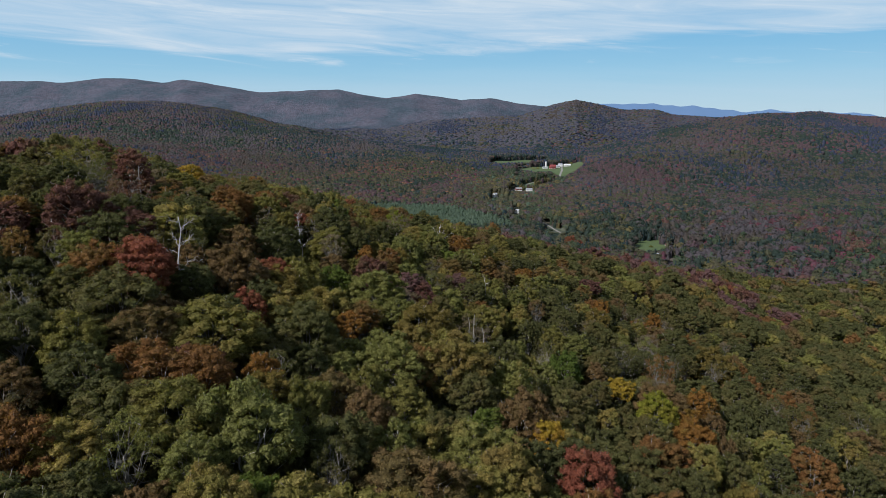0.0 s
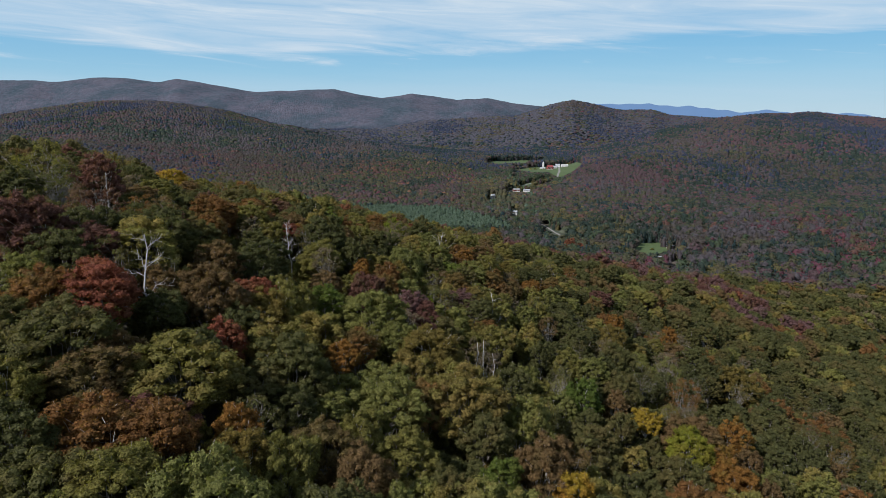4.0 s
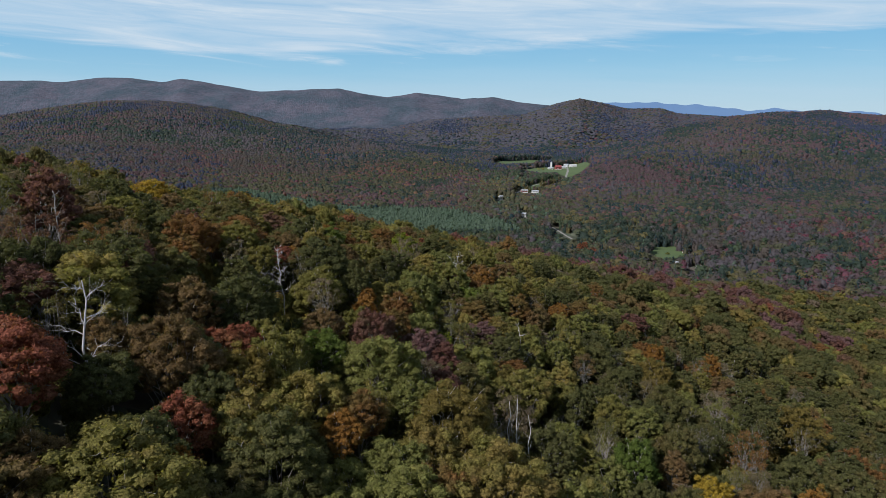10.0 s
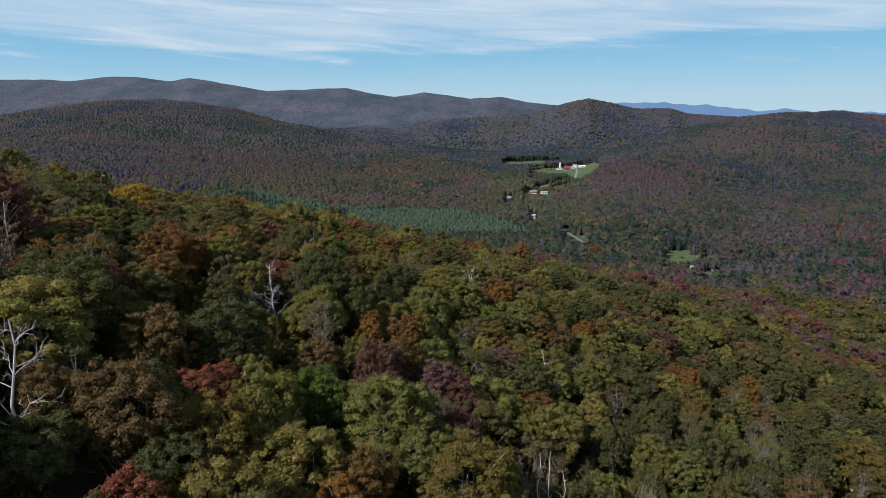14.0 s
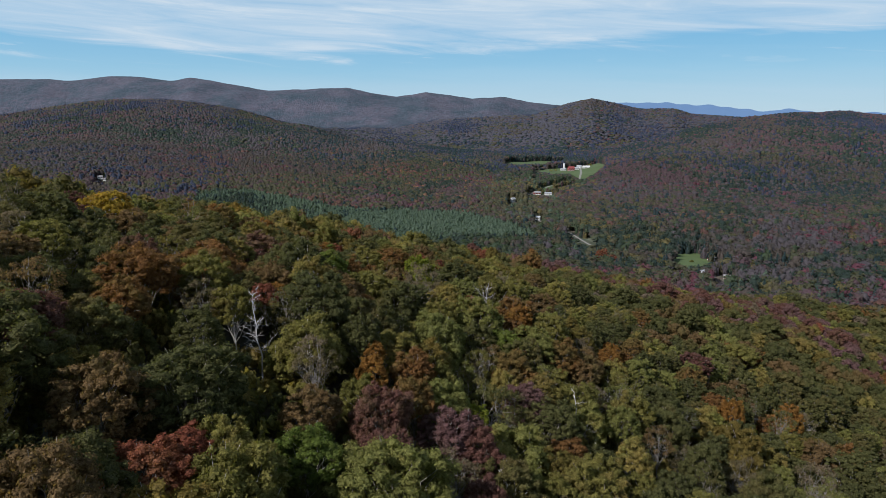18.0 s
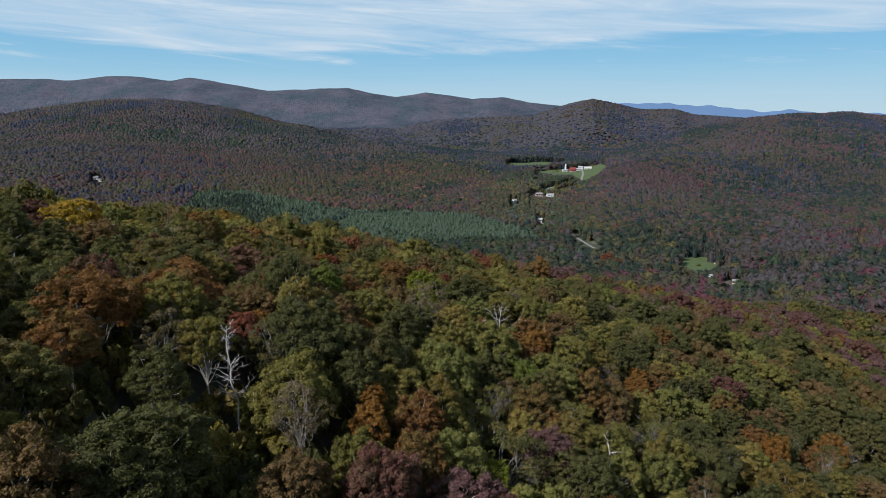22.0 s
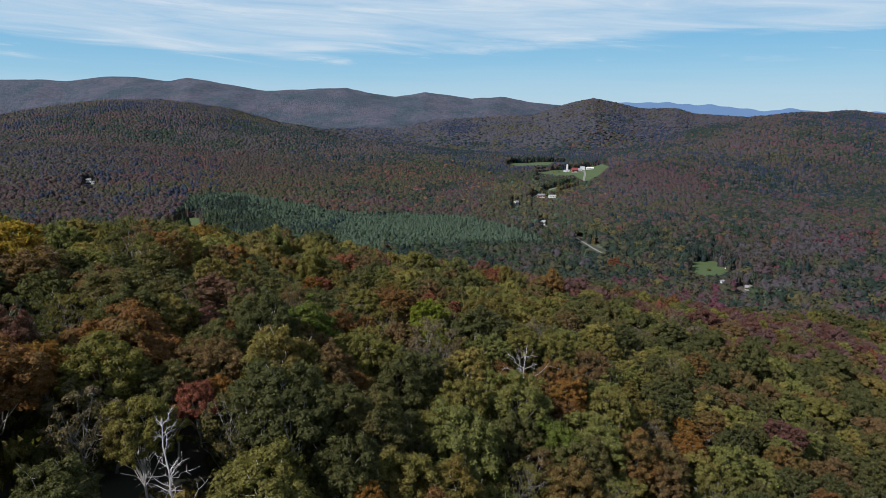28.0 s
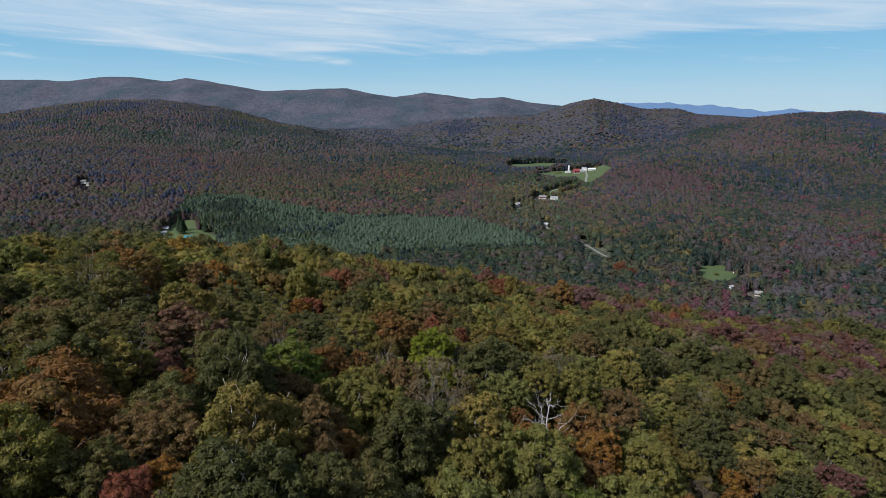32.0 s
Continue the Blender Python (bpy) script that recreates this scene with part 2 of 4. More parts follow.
def woodland():
    """Ground under the woods, and far slopes whose trees are too small to be told apart: mottled treetops."""
    m, t, b = material("wooded_ground", 0.9, 0.1)
    p = place_of(t)
    v = node(t, "ShaderNodeTexVoronoi", Scale=0.11, Randomness=1.0)
    t.links.new(p, v.inputs["Vector"])
    hue = t.nodes.new("ShaderNodeSeparateColor")
    t.links.new(v.outputs["Color"], hue.inputs[0])
    stand = noise_tex(t, 0.005, 6, p, 0.65)
    f = math_node(t, "ADD", math_node(t, "MULTIPLY", hue.outputs[0], 0.3), math_node(t, "MULTIPLY", ramp(t, stand, [(0.3, 0.0), (0.7, 1.0)]), 0.7))
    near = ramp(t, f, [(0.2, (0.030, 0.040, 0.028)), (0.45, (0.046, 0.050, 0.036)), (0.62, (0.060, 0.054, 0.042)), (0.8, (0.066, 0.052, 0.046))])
    # far slopes: haze painted into the colour, blended in by distance
    hazed_range = ramp(t, f, [(0.2, (0.021, 0.032, 0.043)), (0.4, (0.029, 0.038, 0.050)), (0.55, (0.039, 0.042, 0.057)), (0.72, (0.049, 0.046, 0.061)), (0.9, (0.045, 0.050, 0.063))])
    sep = t.nodes.new("ShaderNodeSeparateXYZ")
    t.links.new(p, sep.inputs[0])
    c = mix_color(t, ramp(t, math_node(t, "MULTIPLY", sep.outputs[1], 0.0002), [(0.34, 0.0), (0.56, 1.0)]), near, hazed_range)
    c = mix_color(t, 1.0, c, ramp(t, noise_tex(t, 0.05, 4, p, 0.75), [(0.3, 0.6), (0.7, 1.4)]), "MULTIPLY")
    t.links.new(c, b.inputs["Base Color"])
    n = node(t, "ShaderNodeBump", Strength=0.7, Distance=5.0)
    n.invert = True
    t.links.new(v.outputs["Distance"], n.inputs["Height"])
    t.links.new(n.outputs[0], b.inputs["Normal"])
    return m


WOODLAND = woodland()

# ---- the lie of the land ----
TREE_TOP = 15.0
# skylines of the hills: sideways distance and height, both per metre of distance (heights in thousandths)
RIDGE_U = [-1.2, -.95, -.701, -.647, -.603, -.539, -.49, -.442, -.41, -.379, -.335, -.291, -.237, -.165, -.129, -.089, -.044, -.008, .028, .073, .113, .159, .195, .26, .5, 1.2]
RIDGE_E = [62, 58, 51.5, 52.3, 50.6, 56.6, 55.8, 49.7, 54.9, 50.6, 42, 35, 37.6, 39.4, 32.4, 25.4, 33.3, 28.9, 22.8, 26.3, 18.5, 14.1, 8.8, 3, -13, -13]
MID_U = [-.279, -.205, -.122, -.076, -.022, .069, .123, .15, .177, .212, .249, .286, .34, .367, .422, .486, .56, .9]
MID_E = [-67, -44.6, -36, -22, -11.5, -6.2, -4.4, 3.5, 13.2, 20.2, 13.2, 4.4, 5.3, -2.7, -6.2, -10.6, -22, -40]
EAST_U = [.10, .144, .185, .208, .244, .289, .342, .396, .449, .503, .557, .602, .657, .71, 1.1]
EAST_E = [-120, -101, -87.3, -76.3, -60.8, -42.8, -28.4, -16.8, -7.1, -1.8, -.9, 2.6, -3.5, -8.8, -15]
BLUE_U = [.15, .255, .30, .335, .376, .404, .44, .487, .52, .57, .663, .727, 1.0]
BLUE_Z = [2, 16, 14, 16, 10, 12, 6, 1, 5, 0, 0, -11, -20]


def smooth01(a):
    a = np.clip(a, 0, 1)
    return a * a * (3 - 2 * a)


def hump(x, y, cx, cy, sx, sy, amp, turn=0.0):
    c, s = math.cos(turn), math.sin(turn)
    dx, dy = x - cx, y - cy
    return amp * np.exp(-((dx * c + dy * s) / sx) ** 2 - ((dy * c - dx * s) / sy) ** 2)


def softmax2(a, b, w):
    d = (a - b) / w
    return b + w * np.logaddexp(0, d)


def spur(x, y):
    """Treetop height of the near hillside: it falls to the right, and more gently away beyond its crest."""
    s = -0.633 * x + 0.754 * (y - 200)
    top = -43.8 - 0.400 * x + 0.0264 * y
    top = -softmax2(-top, np.full_like(top, -1.5), 3.2)       # levels off at the top of the hill
    return top - 17.3 * (0.312 * np.logaddexp(0, (s - 20.8) / 17.3) + 0.074 * np.logaddexp(0, (s - 95.4) / 17.3))


def value_noise(x, y, size, seed):
    """Smooth noise in -1..1 on a lattice of that size."""
    px, py = np.asarray(x, float) / size, np.asarray(y, float) / size
    if seed > 10:                        # each layer lies askew to the others
        ca, sa = math.cos(0.5 + seed * 1.3), math.sin(0.5 + seed * 1.3)
        px, py = px * ca - py * sa, px * sa + py * ca
    i, j = np.floor(px), np.floor(py)
    fx, fy = smooth01(px - i), smooth01(py - j)

    def at(a, b):
        h = np.sin(a * 127.1 + b * 311.7 + seed * 74.7) * 43758.5453
        return 2 * (h - np.floor(h)) - 1
    return (at(i, j) * (1 - fx) + at(i + 1, j) * fx) * (1 - fy) + (at(i, j + 1) * (1 - fx) + at(i + 1, j + 1) * fx) * fy


def hill(z, y, u, us, es, crest, front, back, folds):
    """Raise a long hill on z: its crest lies at that distance, its front slope is longer than its back."""
    s = np.clip((crest - y) / front, 0, 1)
    g = np.where(y < crest, 0.5 * (1 - s) + 0.5 * smooth01(1 - s), np.exp(-((y - crest) / back) ** 2))
    top = np.interp(u, us, es) / 1000 * crest - TREE_TOP
    layer = -200 + (top + 200) * g + folds * 34 * g * (1 - g)
    return softmax2(z, layer, 6.0)


def lowland(x, y):
    r = np.maximum(y, 60.0)
    z = -150 + 10 * smooth01((y - 1200) / 200)
    z = z + hump(x, y, -890, 2010, 430, 520, 148) + hump(x, y, -1380, 2050, 330, 480, 62)
    z = z + hump(x, y, -780, 1180, 330, 300, 48)
    z = z + hump(x, y, -330, 1700, 380, 330, 32)
    z = z + hump(x, y, -330, 1130, 300, 220, 12)
    z = z + hump(x, y, -60, 1380, 150, 200, 16) + hump(x, y, 320, 1570, 190, 230, 7)
    z = z + 30 * smooth01((y - 1700) / 1100)
    folds = value_noise(x, y, 330, 1) + 0.5 * value_noise(x, y, 150, 2) + 0.25 * value_noise(x, y, 70, 3)
    z = z + folds * 20 * smooth01((y - 1350) / 800)
    u = x / r
    z = hill(z, y, u, MID_U, MID_E, 2620 + 200 * np.clip(u, -0.2, 0.2), 820, 330, folds)
    z = hill(z, y, u, EAST_U, EAST_E, np.interp(u, [.1, .19, .25, .4, .6, .8], [1500, 1560, 1630, 1850, 2000, 1980]), 1120, 300, folds)
    far = 4300 * np.interp(u, RIDGE_U, RIDGE_E) / 1000 - 15
    k = smooth01((y - 2950) / 1350) ** 1.25
    gully = 75 * (np.abs(value_noise(x, y, 560, 5)) + 0.5 * np.abs(value_noise(x, y, 240, 6)) - 0.35)
    z = z * (1 - k) + far * k - gully * 4 * k * (1 - k) + 5 * value_noise(x, y, 90, 7) * k
    return np.where(y > 4330, z - (y - 4330) * 0.8, z)


def treetops(x, y):
    x, y = np.asarray(x, float), np.asarray(y, float)
    rough = 2.2 * np.sin(x * 0.043 + 1) * np.sin(y * 0.037) + 1.2 * np.sin(x * 0.11 + y * 0.07)
    k = smooth01((y - 450) / 300)
    rough = rough * (1 - k) + k * (2.2 * value_noise(x, y, 130, 41) + 1.6 * value_noise(x, y, 57, 42))
    return LEVEL + softmax2(spur(x, y), lowland(x, y) + TREE_TOP, 12.0) + rough * np.where(y < 2500, 1.0, 0.0)


def ground_z(x, y):
    return treetops(x, y) - TREE_TOP


def mesh_of(name, verts, faces, mat=None, smooth=False):
    """verts (n,3), faces (m,k) as arrays."""
    me = bpy.data.meshes.new(name)
    verts, faces = np.asarray(verts, np.float32), np.asarray(faces, np.int32)
    k = faces.shape[1]
    me.vertices.add(len(verts))
    me.vertices.foreach_set("co", verts.ravel())
    me.loops.add(faces.size)
    me.loops.foreach_set("vertex_index", faces.ravel())
    me.polygons.add(len(faces))
    me.polygons.foreach_set("loop_start", np.arange(0, faces.size, k, dtype=np.int32))
    me.polygons.foreach_set("use_smooth", np.full(len(faces), smooth))
    if mat:
        for one in (mat if isinstance(mat, (list, tuple)) else [mat]):
            me.materials.append(one)
    me.update(calc_edges=True)
    return me


def sheet(xs, ys, zfun):
    gx, gy = np.meshgrid(xs, ys)
    v = np.stack([gx.ravel(), gy.ravel(), zfun(gx.ravel(), gy.ravel())], 1)
    n, m = len(ys), len(xs)
    i = (np.arange(n - 1)[:, None] * m + np.arange(m - 1)[None]).ravel()
    return v, np.stack([i, i + 1, i + m + 1, i + m], 1)


def graded(a, b, near, step0, grow):
    """Positions from a to b, close together round near and wider further off."""
    out = [near]
    d = step0
    while out[-1] < b:
        out.append(out[-1] + d)
        d *= grow
    d = step0
    low = [near]
    while low[-1] > a:
        low.append(low[-1] - d)
        d *= grow
    return np.array(low[:0:-1] + out)


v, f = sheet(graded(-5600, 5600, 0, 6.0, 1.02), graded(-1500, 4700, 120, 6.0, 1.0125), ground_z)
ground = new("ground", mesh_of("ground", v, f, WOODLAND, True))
tagged(ground, "wooded hills and valley floor in autumn, mottled treetops far off", "ground", kind="structure")

# the range behind everything, its blue haze put into the base colour
us = np.linspace(0.12, 1.0, 160)
top = LEVEL + 4790 * np.interp(us, BLUE_U, np.array(BLUE_Z)) / 1079
top = top + 6 * np.sin(us * 140) * np.sin(us * 57)
v = np.concatenate([np.stack([us * 4790, 0 * us + 4790, top], 1), np.stack([us * 4790, 0 * us + 4650, 0 * us - 250], 1)])
i = np.arange(len(us) - 1)
blue, bt, bb = material("far_blue_range", 0.9, 0.0)
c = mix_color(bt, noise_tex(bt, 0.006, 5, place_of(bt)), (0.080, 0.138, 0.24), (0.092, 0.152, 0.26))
bt.links.new(c, bb.inputs["Base Color"])
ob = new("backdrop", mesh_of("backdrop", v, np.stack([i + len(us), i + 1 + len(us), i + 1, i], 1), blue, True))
tagged(ob, "distant mountain range on the horizon, coloured blue for haze", "mountains", kind="structure")

# ---- trees: their shapes ----
def tube(path, radii, sides=6):
    """A tapered tube along a path."""
    path = np.asarray(path, float)
    t = np.gradient(path, axis=0)
    t /= np.linalg.norm(t, axis=1)[:, None] + 1e-9
    ref = np.array([1.0, 0.2, 0.1])
    a = np.cross(t, ref)
    a /= np.linalg.norm(a, axis=1)[:, None] + 1e-9
    b = np.cross(t, a)
    ang = np.linspace(0, 2 * math.pi, sides, endpoint=False)
    ring = np.cos(ang)[None, :, None] * a[:, None] + np.sin(ang)[None, :, None] * b[:, None]
    v = (path[:, None] + ring * np.asarray(radii)[:, None, None]).reshape(-1, 3)
    n = len(path)
    f = []
    for i in range(n - 1):
        for k in range(sides):
            p, q = i * sides + k, i * sides + (k + 1) % sides
            f.append((p, q, q + sides, p + sides))
    return v, np.array(f)


def joined(pieces):
    vs, fs, n = [], [], 0
    for v, f in pieces:
        vs.append(v)
        fs.append(f + n)
        n += len(v)
    return np.concatenate(vs), np.concatenate(fs)


def bent(rng, a, b, n=5, wob=0.06, sag=0.0):
    a, b = np.asarray(a, float), np.asarray(b, float)
    s = np.linspace(0, 1, n)[:, None]
    p = a + (b - a) * s
    p[1:-1] += rng.normal(0, wob * np.linalg.norm(b - a), (n - 2, 3))
    p[:, 2] += sag * np.sin(s[:, 0] * math.pi)
    return p


def crown_lobes(rng, r, tall, count, clump=0.128):
    """Clumps of foliage over a broad uneven dome: centres and radii."""
    k = np.arange(count)
    ang = 2.39996 * k + rng.uniform(-0.35, 0.35, count)
    ct = np.clip(1 - (k + 0.5) / count * 1.42 + rng.normal(0, 0.05, count), -0.6, 1)
    st = np.sqrt(1 - ct * ct)
    p, q, w = rng.uniform(0, 6.28, 3)
    swell = 1 + 0.15 * np.sin(2 * ang + p) * st + 0.13 * np.sin(3 * ang + 3.1 * ct + q) + 0.10 * np.sin(5 * ang - 6 * ct + w)
    swell *= rng.uniform(0.84, 1.07, count)
    out = 0.86 * r * swell * st * np.where(ct < 0, 1 + 0.35 * ct, 1)
    up = tall * 0.46 + ct * tall * 0.47 * swell
    c = np.stack([np.cos(ang) * out, np.sin(ang) * out, up], 1)
    return c, r * clump * rng.uniform(0.7, 1.4, count)


def blobs(rng, c, rad, squash=0.72, core=0.80):
    """A small uneven solid in every clump, so that its foliage is dense."""
    g = (1 + 5 ** 0.5) / 2
    v = np.array([(-1, g, 0), (1, g, 0), (-1, -g, 0), (1, -g, 0), (0, -1, g), (0, 1, g), (0, -1, -g), (0, 1, -g), (g, 0, -1), (g, 0, 1), (-g, 0, -1), (-g, 0, 1)]) / math.hypot(1, g)
    f = np.array([(0, 11, 5), (0, 5, 1), (0, 1, 7), (0, 7, 10), (0, 10, 11), (1, 5, 9), (5, 11, 4), (11, 10, 2), (10, 7, 6), (7, 1, 8),
                  (3, 9, 4), (3, 4, 2), (3, 2, 6), (3, 6, 8), (3, 8, 9), (4, 9, 5), (2, 4, 11), (6, 2, 10), (8, 6, 7), (9, 8, 1)])
    n = len(c)
    a = rng.uniform(0, 6.28, n)
    ca, sa = np.cos(a)[:, None], np.sin(a)[:, None]
    w = np.stack([v[None, :, 0] * ca - v[None, :, 1] * sa, v[None, :, 0] * sa + v[None, :, 1] * ca, np.repeat(v[None, :, 2], n, 0)], 2)
    w = w * rng.uniform(0.72, 1.22, (n, 12, 1)) * (rad * core)[:, None, None] * np.array([1, 1, squash]) + c[:, None]
    return w.reshape(-1, 3), (f[None] + 12 * np.arange(n)[:, None, None]).reshape(-1, 3)


def sprays(rng, c, rad, n, size, low=-0.35, squash=0.8, keep=0.86, mess=0.55):
    """n small leafy triangles on the outer shell of the lobes."""
    got = []
    need = n
    while need > 0:
        k = rng.choice(len(c), need * 3, p=rad ** 2 / (rad ** 2).sum())
        d = rng.normal(0, 1, (need * 3, 3))
        d /= np.linalg.norm(d, axis=1)[:, None]
        ok = d[:, 2] > low
        k, d = k[ok], d[ok]
        depth = rng.uniform(0.66, 1.18, len(k)) * (1 + 0.16 * np.sin(d[:, 0] * 7 + k) * np.sin(d[:, 1] * 8 + 2 * k))
        p = c[k] + d * rad[k][:, None] * depth[:, None] * np.array([1, 1, squash])
        inside = np.zeros(len(p), bool)
        for j in range(len(c)):
            q = (p - c[j]) / np.array([1, 1, squash])
            inside |= (np.linalg.norm(q, axis=1) < keep * rad[j]) & (k != j)
        p, d = p[~inside][:need], d[~inside][:need]
        got.append((p, d))
        need -= len(p)
    p = np.concatenate([g[0] for g in got])
    d = np.concatenate([g[1] for g in got])
    nrm = d + rng.normal(0, mess, d.shape) + np.array([0, 0, 0.35])
    nrm /= np.linalg.norm(nrm, axis=1)[:, None]
    t = np.cross(nrm, rng.normal(0, 1, d.shape))
    t /= np.linalg.norm(t, axis=1)[:, None] + 1e-9
    b = np.cross(nrm, t)
    s = (size * rng.uniform(0.6, 1.35, len(p)))[:, None]
    v = np.stack([p + t * s * 0.75, p - t * s * 0.4 + b * s * 0.55, p - t * s * 0.4 - b * s * 0.55], 1)
    return v.reshape(-1, 3), np.arange(3 * len(p)).reshape(-1, 3)


def tree_shape(seed, r, tall, leaves, size, stem, sparse=False):
    """Meshes of one broadleaf tree (trunk, limbs, crown) standing at the origin; the crown's top is at stem + tall."""
    rng = np.random.default_rng(seed)
    c, rad = crown_lobes(rng, r, tall, int(rng.integers(90, 110) if sparse else rng.integers(200, 230)))
    if sparse:
        keep = rng.uniform(size=len(c)) < 0.62
        c, rad = c[keep], rad[keep]
    base = stem - 0.15 * tall
    c = c + np.array([0, 0, stem])
    trunk = tube(bent(rng, (0, 0, -1.0), (rng.normal(0, .5), rng.normal(0, .5), stem + 0.55 * tall), 6, 0.012), np.linspace(0.20, 0.05, 6) * r / 4.5, 7)
    limbs = []
    for k in range(0, len(c), 2 if sparse else 9):
        start = np.array([0, 0, base + rng.uniform(-0.15, 0.35) * tall])
        d = c[k] - start
        end = start + d * (1.0 + rad[k] / np.linalg.norm(d) * (1.12 if sparse else 0.98 if k % 18 else 1.3))
        path = bent(rng, start, end, 5, 0.085 if sparse else 0.05, 0.5)
        limbs.append(tube(path, np.linspace(0.060, 0.014, 5) * r / 4.5, 3))
        for j in range(4 if sparse else 2):
            at = path[rng.integers(2, 4)]
            tip = at + rng.normal(0, 1, 3) * np.array([1, 1, .6]) * rad[k] * 0.6 + np.array([0, 0, rad[k] * 0.5])
            limbs.append(tube(bent(rng, at, tip, 3, 0.08), np.array([0.026, 0.02, 0.011]) * r / 4.5, 3))
    crown = sprays(rng, c, rad, leaves, size, low=-0.45, squash=0.76, mess=0.5)
    return joined([trunk] + limbs), crown if sparse else joined([blobs(rng, c, rad), crown])


def dead_shape(seed, tall, reach, count=17, thick=1.0):
    """A leafless dead tree: trunk, forked branches and twigs."""
    rng = np.random.default_rng(seed)
    stem = bent(rng, (0, 0, -1), (rng.normal(0, 0.6), rng.normal(0, 0.6), tall), 8, 0.012)
    trunk = tube(stem, np.linspace(0.19, 0.05, 8) * thick, 7)
    br = []
    for k in range(count):
        s = rng.uniform(0.4, 0.98)
        i = s * 7
        at = stem[int(i)] * (1 - i % 1) + stem[min(int(i) + 1, 7)] * (i % 1)
        ang = 2.4 * k
        ln = reach * (1.15 - 0.75 * s) * rng.uniform(0.7, 1.25)
        end = at + np.array([math.cos(ang) * ln, math.sin(ang) * ln, ln * rng.uniform(0.35, 0.9)])
        p = bent(rng, at, end, 5, 0.06)
        one = [tube(p, np.linspace(0.048, 0.014, 5) * thick, 4)]
        for j in range(7 if reach > 1.5 else 2):
            q = p[rng.integers(1, 5)]
            tip = q + (end - at) * rng.uniform(0.15, 0.4) + rng.normal(0, 0.22 * ln, 3)
            one.append(tube(bent(rng, q, tip, 3, 0.08), np.array([0.018, 0.014, 0.008]), 3))
        br.append(joined(one))
    return trunk, br


SHAPES = [tree_shape(10 + k, 4.3 + 0.3 * (k % 4), 8.4 + 0.8 * (k % 3), 7600, 0.21, 6.4 - 0.8 * (k % 3)) for k in range(9)]
SIDE = [tree_shape(30 + k, 4.3 + 0.3 * (k % 4), 8.4 + 0.8 * (k % 3), 2600, 0.3, 6.4 - 0.8 * (k % 3)) for k in range(6)]
SPARSE = [tree_shape(50 + k, 4.1, 8.6, 2900, 0.2, 6.2, sparse=True) for k in range(4)]


def shape_meshes(shape):
    return [mesh_of("trunk", *shape[0], BARK, True), mesh_of("crown", *shape[1], LEAF["green"])]


SHAPES, SIDE, SPARSE = [[shape_meshes(one) for one in some] for some in (SHAPES, SIDE, SPARSE)]


def build_tree(kind, label, meshes, leaf, bark):
    """One tree with its parts, at the origin."""
    root = new(kind)
    for me, mat in zip(meshes, (bark, leaf)):
        ob = new(me.name.split(".")[0], me)
        ob.material_slots[0].link = "OBJECT"
        ob.material_slots[0].material = mat
        ob.parent = root
    return tagged(root, label, "tree")


WORDS = {
    "deep": "dark green leafy", "green": "green leafy", "olive": "olive-green turning", "bright": "bright green leafy", "lime": "yellow-green leafy",
    "gold": "golden-olive turning", "yellow": "bright yellow autumn", "orange": "orange autumn", "rust": "rust-brown autumn", "red": "red autumn",
    "maroon": "dark maroon autumn", "pink": "dusky pink autumn", "brown": "brown-leaved autumn", "twig": "half-bare grey-twigged"}
KIND = {"deep": "beech_tree", "green": "basswood_tree", "olive": "ash_tree", "bright": "basswood_tree", "lime": "birch_tree", "gold": "birch_tree", "yellow": "birch_tree",
        "orange": "maple_tree", "rust": "maple_tree", "red": "maple_tree", "maroon": "maple_tree", "pink": "maple_tree", "brown": "oak_tree", "twig": "cherry_tree"}
SECOND = {"deep": "elm_tree", "green": "aspen_tree", "olive": "hornbeam_tree"}
first = {}
placed = []          # x, y, radius of every tree that stands on the near hillside


def plant(x, y, leaf, size=1.0, sparse=False, drop=0.0, turn=None):
    """One tree of its own on the hillside; its top reaches the general height of the treetops."""
    r = random.Random(round(x * 31 + y * 17))
    aside = abs(x + 5) > 60 or y > 190
    shapes = SPARSE if sparse else SIDE if aside else SHAPES
    k = r.randrange(len(shapes))
    key = (leaf, k, sparse, aside)
    turn = r.uniform(0, 360) if turn is None else turn
    z = float(ground_z(x, y)) - 0.1 - drop - 14 * (size - 1) * 0.8
    m = pose(x, y, z, r.uniform(-4, 4), r.uniform(-4, 4), turn)
    slim = 0.93 if x > 15 else 1.0
    form = (size * slim * r.uniform(0.86, 1.16), size * slim * r.uniform(0.86, 1.16), size * r.uniform(0.92, 1.14))
    if key not in first:
        name = KIND[leaf] if k % 2 else SECOND.get(leaf, KIND[leaf])
        words = WORDS[leaf] + " " + name.replace("_", " ") + (" with bare limbs showing" if sparse else " with a full crown") + " on the hillside"
        pale = name == "birch_tree" or k % 4 == 0
        root = build_tree(name, words, shapes[k], LEAF[leaf], TWIG_BARK if sparse else PALE if pale else BARK)
        tagged(root, group="trees on the near hillside")
        root.matrix_basis = m @ Matrix.Diagonal((*form, 1))
        first[key] = root
    else:
        root = copy_thing(first[key], m)
        root.scale = form
    placed.append((x, y, 3.5 * size))
    return root


def dead(x, y, tall, reach, label, sink=0.0, seed=5, mat=None, count=17, thick=1.0):
    trunk, branches = dead_shape(seed, tall, reach, count, thick)
    root = new("dead_tree")
    for part_name, (v, f) in [("trunk", trunk)] + [("branch", b) for b in branches]:
        ob = new(part_name, mesh_of(part_name, v, f, mat or BLEACHED, True))
        ob.parent = root
    root.location = (x, y, float(ground_z(x, y)) - sink)
